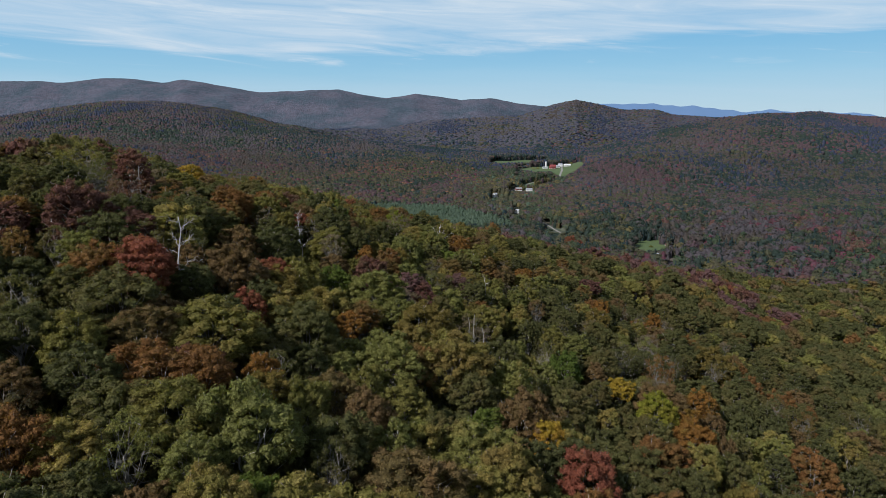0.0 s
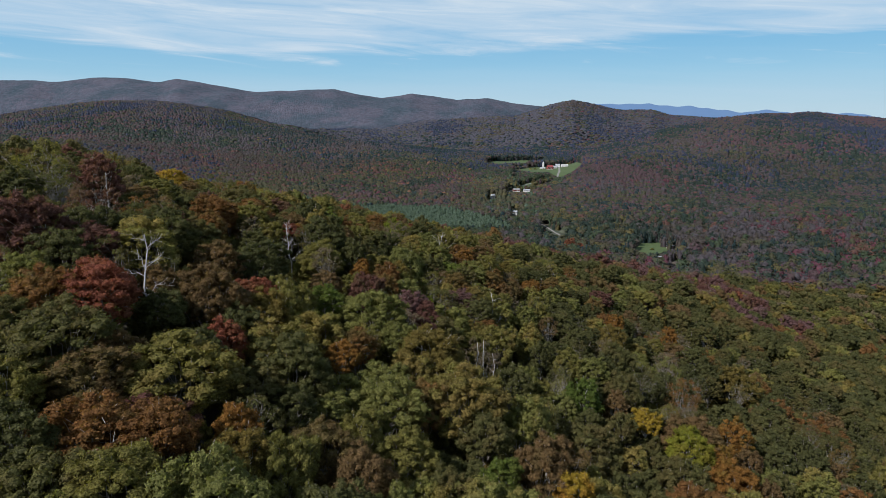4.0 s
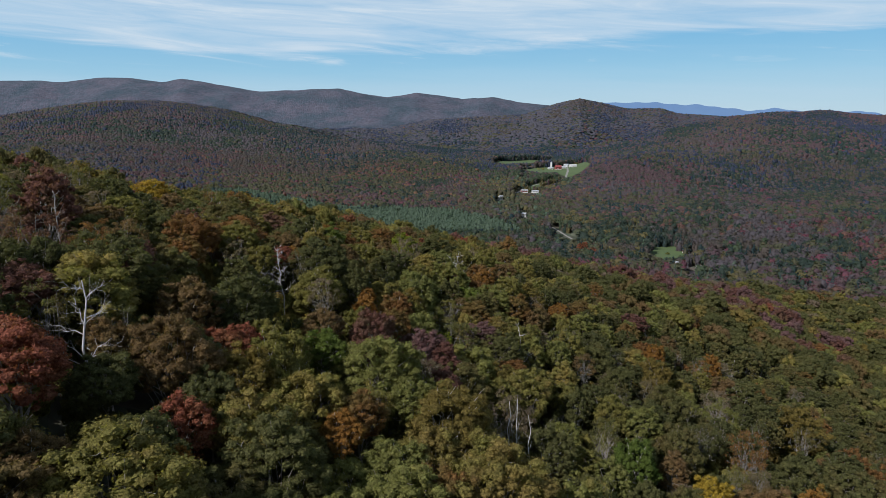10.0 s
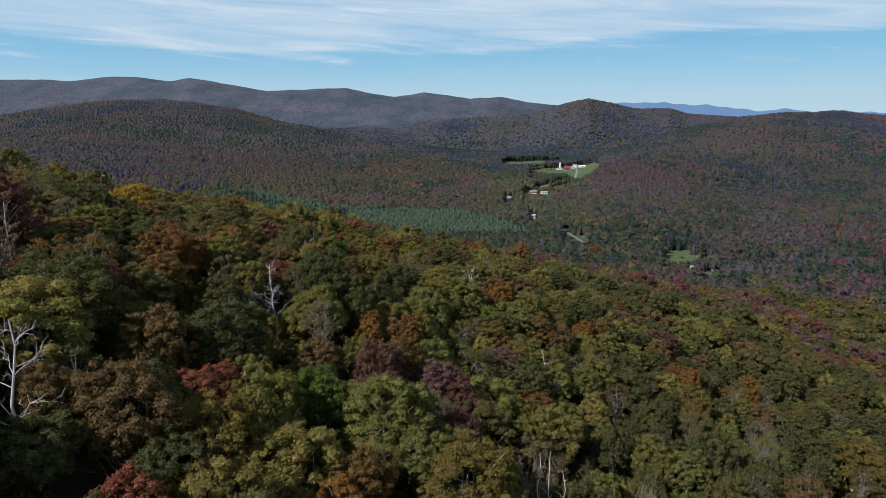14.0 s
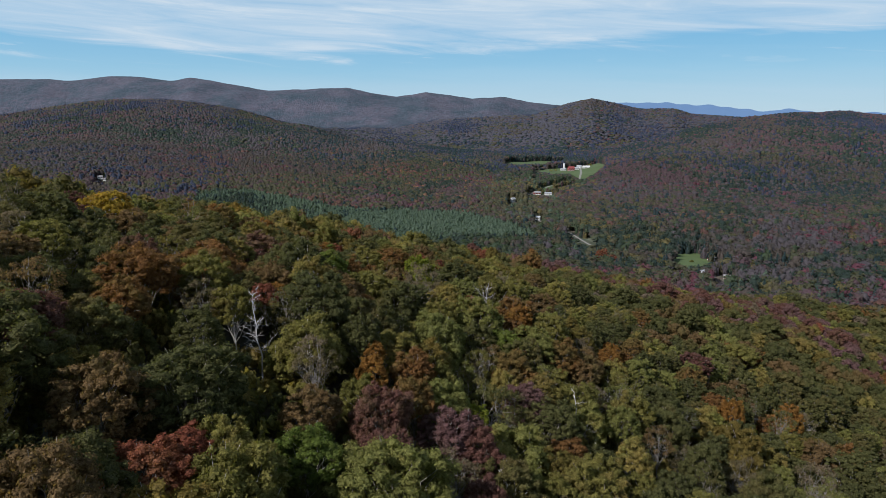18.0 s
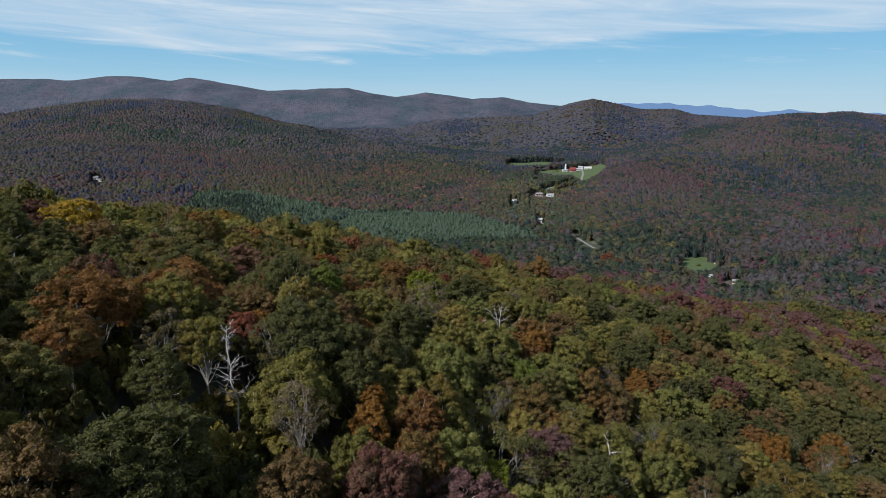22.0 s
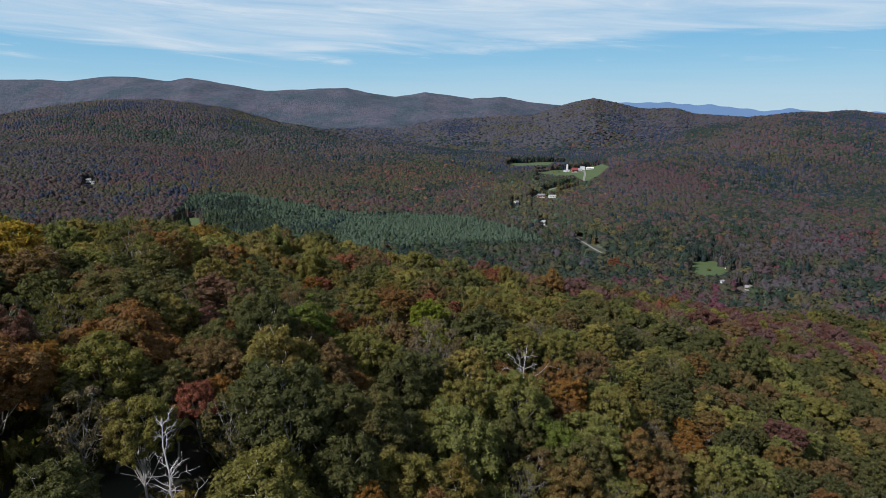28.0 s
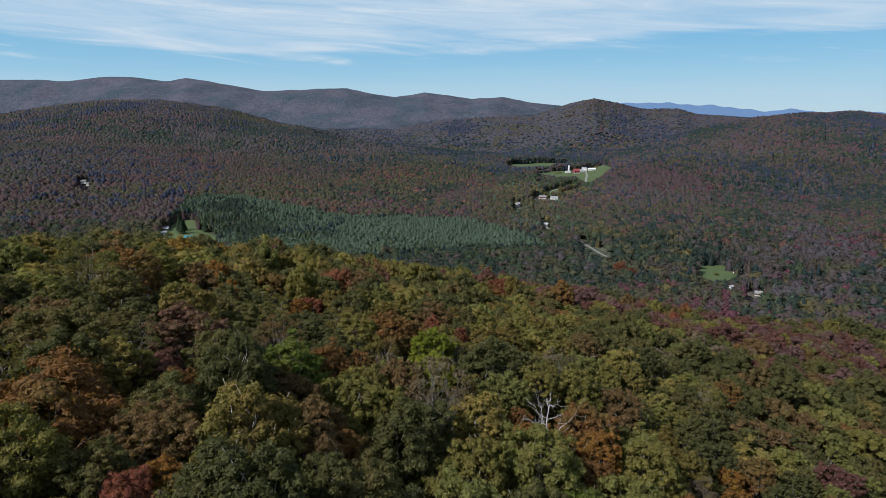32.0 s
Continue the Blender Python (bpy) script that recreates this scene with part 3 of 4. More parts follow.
    tagged(root, label, "dead tree", "dead trees on the hillside")
    placed.append((x, y, 2.0))
    return root


# ---- trees that stand out on the near hillside ----
for x, y, size in ((-35.0, 194.0, 0.95),):
    plant(x, y, "bright", size)
for x, y, size in ((-39.0, 107.0, 1.06), (-43.0, 123.0, 1.04), (-27.0, 177.0, 0.69), (-40.0, 170.0, 0.77), (-11.3, 78.0, 0.91), (-4.3, 66.4, 1.08), (-29.5, 182.6, 0.74),):
    plant(x, y, "brown", size)
for x, y, size in ((-23.0, 97.0, 1.17), (-37.0, 129.0, 1.08), (-29.0, 162.0, 1.24), (-41.0, 162.0, 0.64), (-22.0, 176.0, 0.83), (-47.0, 214.0, 1.19), (-54.0, 177.0, 0.99), (24.4, 113.4, 1.33), (-4.6, 179.4, 0.98),):
    plant(x, y, "deep", size)
for x, y, size in ((-31.0, 110.0, 0.86), (-5.0, 118.0, 1.16), (-23.6, 73.1, 0.73), (43.3, 167.4, 0.95), (51.4, 92.9, 1.13), (46.1, 175.8, 1.12), (81.2, 170.9, 1.40), (114.4, 254.6, 1.40), (-6.6, 221.4, 0.84), (-11.6, 162.2, 0.88), (-3.7, 230.0, 0.81), (-26.2, 232.1, 0.60),):
    plant(x, y, "gold", size)
for x, y, size in ((-57.0, 94.0, 0.69), (-37.8, 55.2, 0.77),):
    plant(x, y, "green", size)
for x, y, size in ((44.0, 116.0, 1.00), (-17.0, 214.0, 0.86), (-17.0, 206.0, 0.76), (-5.0, 151.0, 0.44),):
    plant(x, y, "lime", size)
for x, y, size in ((-5.0, 140.0, 0.71), (-70.0, 136.0, 1.26), (-17.0, 138.0, 0.92), (-16.0, 132.0, 0.68), (-4.8, 129.5, 0.66), (-53.0, 130.2, 0.90), (-57.2, 108.1, 0.87), (-58.0, 161.8, 0.90),):
    plant(x, y, "maroon", size)
for x, y, size in ((-35.0, 86.0, 1.34), (1.0, 104.0, 1.29), (-54.0, 210.0, 0.95), (8.9, 75.3, 1.11), (-20.7, 190.9, 0.76), (-47.6, 161.6, 0.91), (-18.6, 161.4, 0.93), (-90.9, 230.3, 1.03), (11.8, 190.3, 1.09), (-26.3, 191.7, 0.93), (-10.8, 182.8, 0.76),):
    plant(x, y, "olive", size)
for x, y, size in ((-25.0, 78.0, 0.73), (59.0, 129.0, 0.88), (-31.0, 90.0, 0.44), (-18.0, 108.0, 0.66), (-20.0, 155.0, 0.42), (52.0, 190.0, 0.81), (75.0, 210.0, 1.08), (-37.0, 164.0, 0.42), (-3.0, 192.0, 0.47), (-80.0, 291.0, 0.80), (-49.0, 256.0, 0.67), (28.0, 203.0, 0.55), (49.8, 109.2, 0.92), (50.8, 118.8, 0.81), (-19.9, 149.1, 0.60), (5.4, 191.5, 0.66), (25.6, 193.6, 0.63), (-52.5, 159.8, 0.60), (-57.1, 234.1, 0.73), (-43.0, 234.0, 0.64),):
    plant(x, y, "orange", size)
for x, y, size in ((4.0, 162.0, 0.75), (-9.0, 142.0, 0.79),):
    plant(x, y, "pink", size)
for x, y, size in ((-48.0, 94.0, 1.11), (-34.0, 122.0, 0.60), (21.0, 78.0, 1.08), (-33.0, 98.0, 0.87), (-35.0, 117.0, 0.78), (-38.0, 161.0, 0.42), (-10.0, 307.0, 0.70), (6.0, 356.0, 1.02), (-11.6, 224.8, 0.42), (-17.0, 229.1, 0.55),):
    plant(x, y, "red", size)
for x, y, size in ((-37.0, 70.0, 1.13), (-31.0, 72.0, 0.78), (40.0, 101.0, 1.28), (-16.0, 113.0, 0.74), (3.0, 171.0, 0.89), (-14.0, 154.0, 0.71), (-32.0, 201.0, 0.81), (-4.0, 196.0, 0.42), (5.0, 198.0, 0.80), (-43.0, 181.0, 0.53), (-68.0, 222.0, 0.98), (-25.0, 225.0, 0.81), (34.0, 206.0, 0.70), (19.4, 70.1, 1.10), (-73.5, 103.6, 0.74), (32.9, 80.1, 0.82), (-53.8, 152.4, 0.91), (-13.6, 145.5, 0.75), (-51.0, 144.2, 0.79), (13.7, 181.9, 0.85), (3.1, 187.1, 0.65), (-27.8, 204.7, 0.62), (-22.9, 218.0, 0.73),):
    plant(x, y, "rust", size)
for x, y, size in ((5.0, 221.0, 0.92),):
    plant(x, y, "twig", size, True)
for x, y, size in ((40.0, 127.0, 0.67), (17.0, 90.0, 0.75), (-83.0, 196.0, 1.17), (17.0, 636.0, 1.45),):
    plant(x, y, "yellow", size)
dead(-35.5, 150.6, 16.2, 2.3, "bleached white dead tree with bare forked branches", 0.0, 5, BLEACHED, 28, 0.78)
dead(-46.3, 102.8, 18.0, 4.4, "bleached leafless tree with spreading pale limbs", 0.0, 6, BLEACHED, 14, 1.15)
dead(6.6, 122.6, 18.6, 1.4, "tall pale dead trunk with broken stubs", 0.0, 7, PALE, 6, 0.75)
dead(5.5, 123.4, 17.0, 0.7, "straight pale dead trunk without a top", 0.0, 12, PALE, 2, 0.75)
dead(9.3, 123.4, 17.5, 1.3, "slender pale dead trunk among green trees", 0.0, 8, PALE, 5, 0.7)
dead(11.7, 159.2, 17.5, 3.2, "pale forked bare tree above the green crowns", 1.0, 9, PALE, 9)
dead(-0.3, 192.1, 17.5, 5.0, "half-bare tree with a leaning pale fork", 0.8, 10, PALE, 13, 0.95)
dead(-66.0, 132.0, 17.5, 2.4, "slim grey snag at the edge of the hill", 2.0, 11, GREYWOOD)


# ---- the other trees of the near hillside ----
rng = np.random.default_rng(77)


def mixture(x, y, u):
    """The leaf colour at x, y, darkened to both sides for shade; u is uniform in 0..1."""
    s = -0.633 * x + 0.754 * (y - 200)
    foot = y - 284 - (0.4 * (x - 80) if x > 80 else 1.2 * max(80 - x, 0))
    if foot > 26 * math.sin(x * 0.9 + y * 1.7) and 15 < x < 205:
        table = (("maroon", .3), ("pink", .24), ("twig", .1), ("deep", .11), ("green", .08), ("olive", .06), ("rust", .04), ("red", .03), ("brown", .04))
    elif s > 45 and x < 25:
        table = (("olive", .12), ("green", .19), ("deep", .36), ("rust", .08), ("orange", .03), ("gold", .05), ("maroon", .06), ("red", .02), ("brown", .05))
    # shade on the hill's left put in as darker leaf kinds
    elif x < -34:
        table = (("deep", .58), ("brown", .17), ("olive", .06), ("green", .04), ("maroon", .06), ("rust", .05), ("twig", .04))
    # darker leaf kinds stand in for the lens dimming towards the right
    elif x > 28:
        table = (("deep", .66), ("green", .12), ("olive", .05), ("brown", .09), ("gold", .01), ("twig", .03), ("rust", .03), ("maroon", .01))
    else:
        table = (("deep", .25), ("green", .28), ("olive", .29), ("brown", .06), ("gold", .035), ("twig", .04), ("rust", .02), ("bright", .02))
    for name, share in table:
        u -= share
        if u <= 0:
            return name
    return table[0][0]


def scatter(n, box, gap_near, gap_fun, taken, spread=0.21):
    """Dart-thrown positions with gaps; taken holds x, y, radius."""
    cell = 9.0
    grid = {}
    out = []

    def put(x, y, r):
        grid.setdefault((int(x // cell), int(y // cell)), []).append((x, y, r))
    for q in taken:
        put(*q)
    for _ in range(n):
        x, y = rng.uniform(box[0], box[1]), rng.uniform(box[2], box[3])
        r = gap_near * rng.uniform(1 - spread, 1 + spread) * gap_fun(x, y)
        i, j = int(x // cell), int(y // cell)
        ok = True
        for a in (i - 1, i, i + 1):
            for b in (j - 1, j, j + 1):
                for (p, q, s) in grid.get((a, b), ()):
                    if (p - x) ** 2 + (q - y) ** 2 < (0.74 * (s + r)) ** 2:
                        ok = False
                        break
                if not ok:
                    break
            if not ok:
                break
        if ok:
            put(x, y, r)
            out.append((x, y, r))
    return out


def on_near_slope(x, y):
    """Where every tree is a thing of its own."""
    return -92 < x < 128 and 42 < y < 268 and y < 236 + max(0.0, 32 - 0.4 * abs(x - 10))


def visible_wedge(x, y, spare=40.0):
    return abs(x) < 0.80 * max(y, 0) + spare


placed.extend([(6.6, 116.5, 3.6), (7.6, 111.0, 3.0), (10.0, 118.0, 2.4), (-34.6, 144.5, 4.4), (-33.0, 137.5, 3.8), (-31.5, 131.5, 2.6), (-39.5, 149.5, 2.4), (-46.5, 96.0, 3.0)])      # gaps in front of the dead trunks
GULLY = ((-52, 186), (-47.5, 176), (-44.5, 168), (-42, 160), (-40.5, 107), (-41.5, 92), (-31, 73), (-45, 149), (-44, 139), (-42.5, 129), (-37.5, 121))
placed.extend([(x, y, 3.5) for x, y in GULLY])      # dark gaps along a gully
near = [q for q in scatter(60000, (-92, 128, 42, 268), 4.5, lambda x, y: 1.0 - 0.12 * float(smooth01((x - 5) / 40)), placed, 0.33) if visible_wedge(q[0], q[1], 30) and on_near_slope(q[0], q[1])]
for x, y, r in near:
    u = rng.uniform()
    leaf = mixture(x, y, u)
    plant(x, y, leaf, r / 4.3, sparse=leaf == "twig" or rng.uniform() < 0.16, drop=abs(rng.normal(0, 1.3 if x < 10 else 2.0)))

# ---- young trees and shrubs under the hillside's crowns ----
UNDER = [q for q in scatter(26000, (-92, 120, 42, 230), 2.7, lambda x, y: 1.0, []) if visible_wedge(q[0], q[1], 10) and all(math.hypot(q[0] - x, q[1] - y) > 4.5 for x, y in GULLY)]


# ---- the rest of the woods: too many to count ----
def dome(seed, sides, rings):
    """A treetop far off: a lumpy closed crown of unit radius, its top at 1.2."""
    g = np.random.default_rng(seed)
    v, f = [(g.normal(0, .12), g.normal(0, .12), 1.2)], []
    turn = g.uniform(0, 6)
    for k in range(rings):
        a = (k + 1) / rings
        for j in range(sides):
            t = turn + (j + 0.5 * k) * 2 * math.pi / sides + g.uniform(-.2, .2)
            r = math.sin(a * 1.75) * g.uniform(0.55, 1.25)
            v.append((math.cos(t) * r, math.sin(t) * r, 1.2 * math.cos(a * 1.75) + g.uniform(-.24, .24)))
    for j in range(sides):
        f.append((0, 1 + j, 1 + (j + 1) % sides))
    for k in range(rings - 1):
        p, q = 1 + k * sides, 1 + (k + 1) * sides
        for j in range(sides):
            i = (j + 1) % sides
            f += [(p + j, q + j, p + i), (p + i, q + j, q + i)]
    return np.array(v), np.array(f)


def coarse(seed, n, size, clumps=20):
    g = np.random.default_rng(seed)
    c, rad = crown_lobes(g, 1.0, 1.35, clumps, 0.34 if clumps < 30 else 0.27)
    tufts = sprays(g, c, rad, n, size, low=-0.2, mess=0.3)
    return joined([blobs(g, c, rad), tufts])


def tuft(seed, n, size):
    g = np.random.default_rng(seed)
    c, rad = crown_lobes(g, 1.0, 1.35, 8, 0.27)
    return sprays(g, c, rad, n, size, low=-0.2, mess=0.3)


def conifer(seed, tiers, sides):
    """Tiers of drooping needle boughs round a thin axis; unit height."""
    g = np.random.default_rng(seed)
    v, f = [], []
    for k in range(tiers):
        z = 0.18 + 0.8 * k / tiers
        r = 0.21 * (1 - k / tiers) ** 0.8 + 0.02
        a0 = g.uniform(0, 6.28)
        for j in range(sides):
            a = a0 + j * 6.283 / sides + g.uniform(-0.2, 0.2)
            w = 2.6 / sides
            rr = r * g.uniform(0.75, 1.2)
            n = len(v)
            v += [(0, 0, z + 0.22 * (1 - 0.5 * k / tiers)), (math.cos(a - w) * rr, math.sin(a - w) * rr, z), (math.cos(a + w) * rr, math.sin(a + w) * rr, z - 0.02)]
            f.append((n, n + 1, n + 2))
    return np.array(v), np.array(f)


def forest(name, label, where, shapes, mats, choose, height, radius, sink=0.0, cones=None, cone_slots=(), smooth=False, uneven=(0.72, 1.2)):
    """One mesh of many trees. choose gives each tree its material slot."""
    vs, fs, mi, tint, n = [], [], [], [], 0
    g = np.random.default_rng(len(where))
    xy = np.array([(q[0], q[1]) for q in where])
    zz = ground_z(xy[:, 0], xy[:, 1])
    slots = choose(xy[:, 0], xy[:, 1], g.uniform(size=len(xy)))
    for (x, y, r), z, slot in zip(where, zz, slots):
        cone = slot in cone_slots
        v, f = (cones if cone else shapes)[g.integers(len(shapes))]
        a = g.uniform(0, 6.283)
        c, s = math.cos(a), math.sin(a)
        h = height * g.uniform(*uneven)
        rad = r * radius * (2.2 if cone else 1)
        low = sink and y > 440 and low_for_view(x, y)
        w = np.empty_like(v)
        w[:, 0] = x + (v[:, 0] * c - v[:, 1] * s) * rad
        w[:, 1] = y + (v[:, 0] * s + v[:, 1] * c) * rad
        w[:, 2] = z + v[:, 2] * h * (0.5 if low else 1) * (1.75 if cone else 1) + (0 if low or not sink else TREE_TOP + g.normal(0, 1.4) - height * (1.6 if cone else 1.4)) - sink
        vs.append(w)
        fs.append(f + n)
        n += len(v)
        mi.append(np.full(len(f), slot, np.int32))
        tint.append(np.full(len(f), g.uniform(), np.float32))
    me = mesh_of(name, np.concatenate(vs), np.concatenate(fs), mats, smooth)
    me.polygons.foreach_set("material_index", np.concatenate(mi))
    me.attributes.new("tint", "FLOAT", "FACE").data.foreach_set("value", np.concatenate(tint))
    return tagged(new(name, me), label, "forest", kind="stuff")


NAMES = list(LEAF)
MATS = [LEAF[n] for n in NAMES]
SLOT = {n: i for i, n in enumerate(NAMES)}


def in_rough(x, y, polygon):
    inside = False
    for (a, b), (c, d) in zip(polygon, polygon[1:] + polygon[:1]):
        if (b > y) != (d > y) and x < (c - a) * (y - b) / (d - b) + a:
            inside = not inside
    return inside


PLANTATION = [(-380, 900), (-395, 991), (-333, 1026), (-236, 976), (-146, 930), (-72, 938), (10, 915), (62, 842), (92, 764), (36, 748), (-65, 736), (-146, 702), (-219, 720), (-271, 768), (-290, 830)]
PALE_PINES = [(-158, 856), (-130, 895), (-72, 935), (10, 912), (62, 840), (90, 766), (36, 752), (-43, 772), (-131, 815)]
FIELD_CABIN = [(-345, 800), (-300, 800), (-288, 835), (-330, 872), (-352, 925), (-378, 912), (-372, 850)]
FIELD_BARN = [(221, 652), (246, 654), (256, 676), (268, 708), (258, 722), (232, 712), (214, 668)]
FIELD_FARM = [(166, 1446), (192, 1406), (246, 1400), (256, 1335), (300, 1390), (350, 1500), (374, 1690), (338, 1680), (300, 1560), (250, 1520), (215, 1500)]
FIELD_UPPER = [(118, 1612), (160, 1598), (222, 1638), (300, 1745), (312, 1830), (270, 1820), (200, 1765), (150, 1690)]
FIELD_ROAD = [(150, 1190), (178, 1185), (190, 1255), (230, 1300), (244, 1332), (222, 1332), (192, 1300), (164, 1258)]
ROAD_VALLEY = [(228, 1318), (200, 1292), (170, 1259), (140, 1199), (116, 1116), (102, 1020), (112, 935), (142, 829), (150, 762), (172, 690)]
ROAD_CABIN = [(-362, 790), (-376, 850), (-386, 890), (-372, 960)]
DRIVE_FARM = [(294, 1522), (278, 1430), (255, 1340), (228, 1318)]


def near_line(x, y, line, half):
    for (a, b), (c, d) in zip(line, line[1:]):
        k = ((x - a) * (c - a) + (y - b) * (d - b)) / ((c - a) ** 2 + (d - b) ** 2)
        k = min(max(k, 0), 1)
        if (x - a - k * (c - a)) ** 2 + (y - b - k * (d - b)) ** 2 < half * half:
            return True
    return False


CLEARINGS = [[(249, 668), (270, 668), (272, 694), (252, 694)], FIELD_CABIN, FIELD_BARN, FIELD_FARM, FIELD_UPPER, FIELD_ROAD,
             [(146, 742), (156, 742), (153, 800), (146, 838), (136, 834)], [(232, 602), (252, 602), (252, 618), (232, 618)], [(107, 910), (124, 910), (124, 941), (107, 941)],
             [(83, 1050), (105, 1050), (105, 1093), (83, 1093)], [(-599, 1056), (-574, 1056), (-574, 1080), (-599, 1080)], [(130, 1160), (182, 1160), (182, 1200), (130, 1200)]]


def open_ground(x, y):
    if not (-620 < x < 390 and 580 < y < 1850):
        return False
    return any(in_rough(x, y, p) for p in CLEARINGS) or any(near_line(x, y, r, 2.6) for r in (ROAD_VALLEY, ROAD_CABIN))


def low_for_view(x, y):
    """Trees kept short on the near side, so the camera sees the open ground."""
    r = math.hypot(x + 14, y - 120)
    ux, uy = (x + 14) / r, (y - 120) / r
    return any(any(in_rough(x + ux * d, y + uy * d, p) for p in CLEARINGS) for d in ((10, 26, 44, 62, 78) if y < 1000 else (12, 30, 50, 72, 95, 125, 155)))


slope_trees = [q for q in scatter(80000, (-260, 430, -90, 480), 3.7, lambda x, y: 1.0, placed)
               if (visible_wedge(q[0], q[1], 70) or q[1] < 42 and abs(q[0]) < 110) and not open_ground(q[0], q[1]) and not (on_near_slope(q[0], q[1]) and visible_wedge(q[0], q[1], 30))]
MID = [coarse(60 + k, 420, 0.12, 34) for k in range(6)]
THIN = [coarse(70 + k, 110, 0.24, 14) for k in range(6)]


forest("understory", "young green trees and shrubs under the hillside crowns", UNDER, THIN, MATS, lambda x, y, u: np.where(u < .6, SLOT["deep"], np.where(u < .85, SLOT["green"], SLOT["olive"])), 4.6, 1.0)


def beyond(x, y):
    """Past the crest, or far down the slope."""
    return -0.633 * x + 0.754 * (y - 200) > 160 or x > 210 or x < -150 or y < 30


for name, label, those, shapes in (("hillside_forest", "mixed green and olive autumn trees covering the hillside", [q for q in slope_trees if not beyond(q[0], q[1])], MID),
                                   ("lower_slope_forest", "olive and dusky maroon autumn trees on the lower slope", [q for q in slope_trees if beyond(q[0], q[1])], THIN)):
    forest(name, label, those, shapes, MATS, lambda x, y, u: np.array([SLOT[mixture(*q)] for q in zip(x, y, u)]), 5.4, 1.2, 0.4)


S_NAMES = list(STAND)
S_MATS = [STAND[n] for n in S_NAMES]
S_SLOT = {n: i for i, n in enumerate(S_NAMES)}


def stands(x, y, u, table):
    """Slots for many trees at once: each kind has its own patches, large and small."""
    names = list(table)
    w = np.stack([np.broadcast_to(table[n], x.shape) * np.exp(2.3 * value_noise(x, y, 230, 20 + S_SLOT[n]) + 2.0 * value_noise(x, y, 70, 50 + S_SLOT[n]) + 0.9 * value_noise(x, y, 24, 80 + S_SLOT[n])) for i, n in enumerate(names)])
    c = np.cumsum(w, 0) / w.sum(0)
    k = (u[None] > c).sum(0).clip(0, len(names) - 1)
    return np.array([S_SLOT[n] for n in names])[k]


def off_line(x, y, line):
    """Distance from a line of points."""
    best = np.full(x.shape, 1e9)
    for (a, b), (c, d) in zip(line, line[1:]):
        k = np.clip(((x - a) * (c - a) + (y - b) * (d - b)) / ((c - a) ** 2 + (d - b) ** 2), 0, 1)
        best = np.minimum(best, np.hypot(x - a - k * (c - a), y - b - k * (d - b)))
    return best


def hill_mix(x, y, u):
    """What grows where across the valley: stands of their own on each slope, blending into one another; some are
    darkened for shade.
    """
    x, y = np.asarray(x, float), np.asarray(y, float)
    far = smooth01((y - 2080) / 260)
    right = np.clip((x - 0.17 * y - 50) / 90, 0, 1)
    ragged = np.exp(0.9 * value_noise(x, y, 120, 90) + 0.7 * value_noise(x, y, 50, 91))
    areas = [
        (0.35 + 0 * x, {"olive": .19, "green": .1, "deep": .13, "brown": .2, "twig": .12, "rust": .05, "maroon": .13, "gold": .02, "spruce": .06}),
        # the slope of maples behind the plantation
        (hump(x, y, -260, 1215, 420, 215, 2.2, -0.25) * ragged, {"brown": .25, "rust": .15, "maroon": .18, "olive": .2, "twig": .08, "deep": .11, "orange": .02, "red": .025}),
        # dark conifers round and behind the farm
        (hump(x, y, 90, 1960, 260, 360, 3.2) * ragged + hump(x, y, -70, 1400, 150, 70, 2.5) + hump(x, y, -420, 1700, 330, 120, 2.0), {"spruce": .22, "deep": .25, "hilldark": .14, "olive": .07, "brown": .18, "twig": .12}),
        # the long slope on the right: maples above, darkened in colour for cloud shadow
        (3.4 * right * smooth01((y - 900) / 350), {"deep": .1, "spruce": .1, "hilldark": .2, "maroon": .36, "brown": .14, "twig": .12, "olive": .03, "red": .014}),
        (1.6 * right * (1 - smooth01((y - 1000) / 350)), {"deep": .27, "green": .12, "olive": .14, "spruce": .13, "maroon": .11, "twig": .06, "brown": .12, "rust": .03, "red": .02}),
    ]
    areas += [
        # the dusky western end of the slope, its shade put into darker trees
        (3.6 * smooth01((-x - 0.30 * y) / 260) * (1 - far) * ragged, {"maroon": .24, "deep": .2, "hilldark": .14, "twig": .14, "brown": .16, "olive": .1}),
        # far hills, mostly of the stand with haze painted into its colour
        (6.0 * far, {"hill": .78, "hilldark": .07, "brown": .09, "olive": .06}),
        # light green trees along the stream and the road
        (3.4 * np.exp(-(off_line(x, y, ROAD_VALLEY + [(210, 560), (240, 470)]) / 50) ** 2), {"olive": .38, "green": .26, "gold": .14, "brown": .06, "rust": .03, "deep": .08, "pine": .05}),
        # dusky maples at the foot of the near hill
        (4.0 * hump(x, y, 150, 535, 120, 75, 1.0), {"maroon": .4, "twig": .16, "red": .1, "rust": .08, "olive": .14, "green": .1, "deep": .08}),
        # dark mixed woods before the plantation
        (6.0 * hump(x, y, 20, 690, 160, 75, 1.0), {"deep": .5, "spruce": .1, "green": .28, "olive": .1, "brown": .03}),
    ]
    w = np.stack([np.broadcast_to(a[0], x.shape) for a in areas])
    c = np.cumsum(w, 0) / w.sum(0)
    pick = ((u * 37.7) % 1)[None] > c
    pick = pick.sum(0).clip(0, len(areas) - 1)
    out = np.zeros(x.shape, int)
    for k, (_, table) in enumerate(areas):
        m = pick == k
        if m.any():
            out[m] = stands(x[m], y[m], u[m], table)
    return out


def plantation_mix(x, y, u):
    pale = np.array([in_rough(a, b, PALE_PINES) for a, b in zip(x, y)])
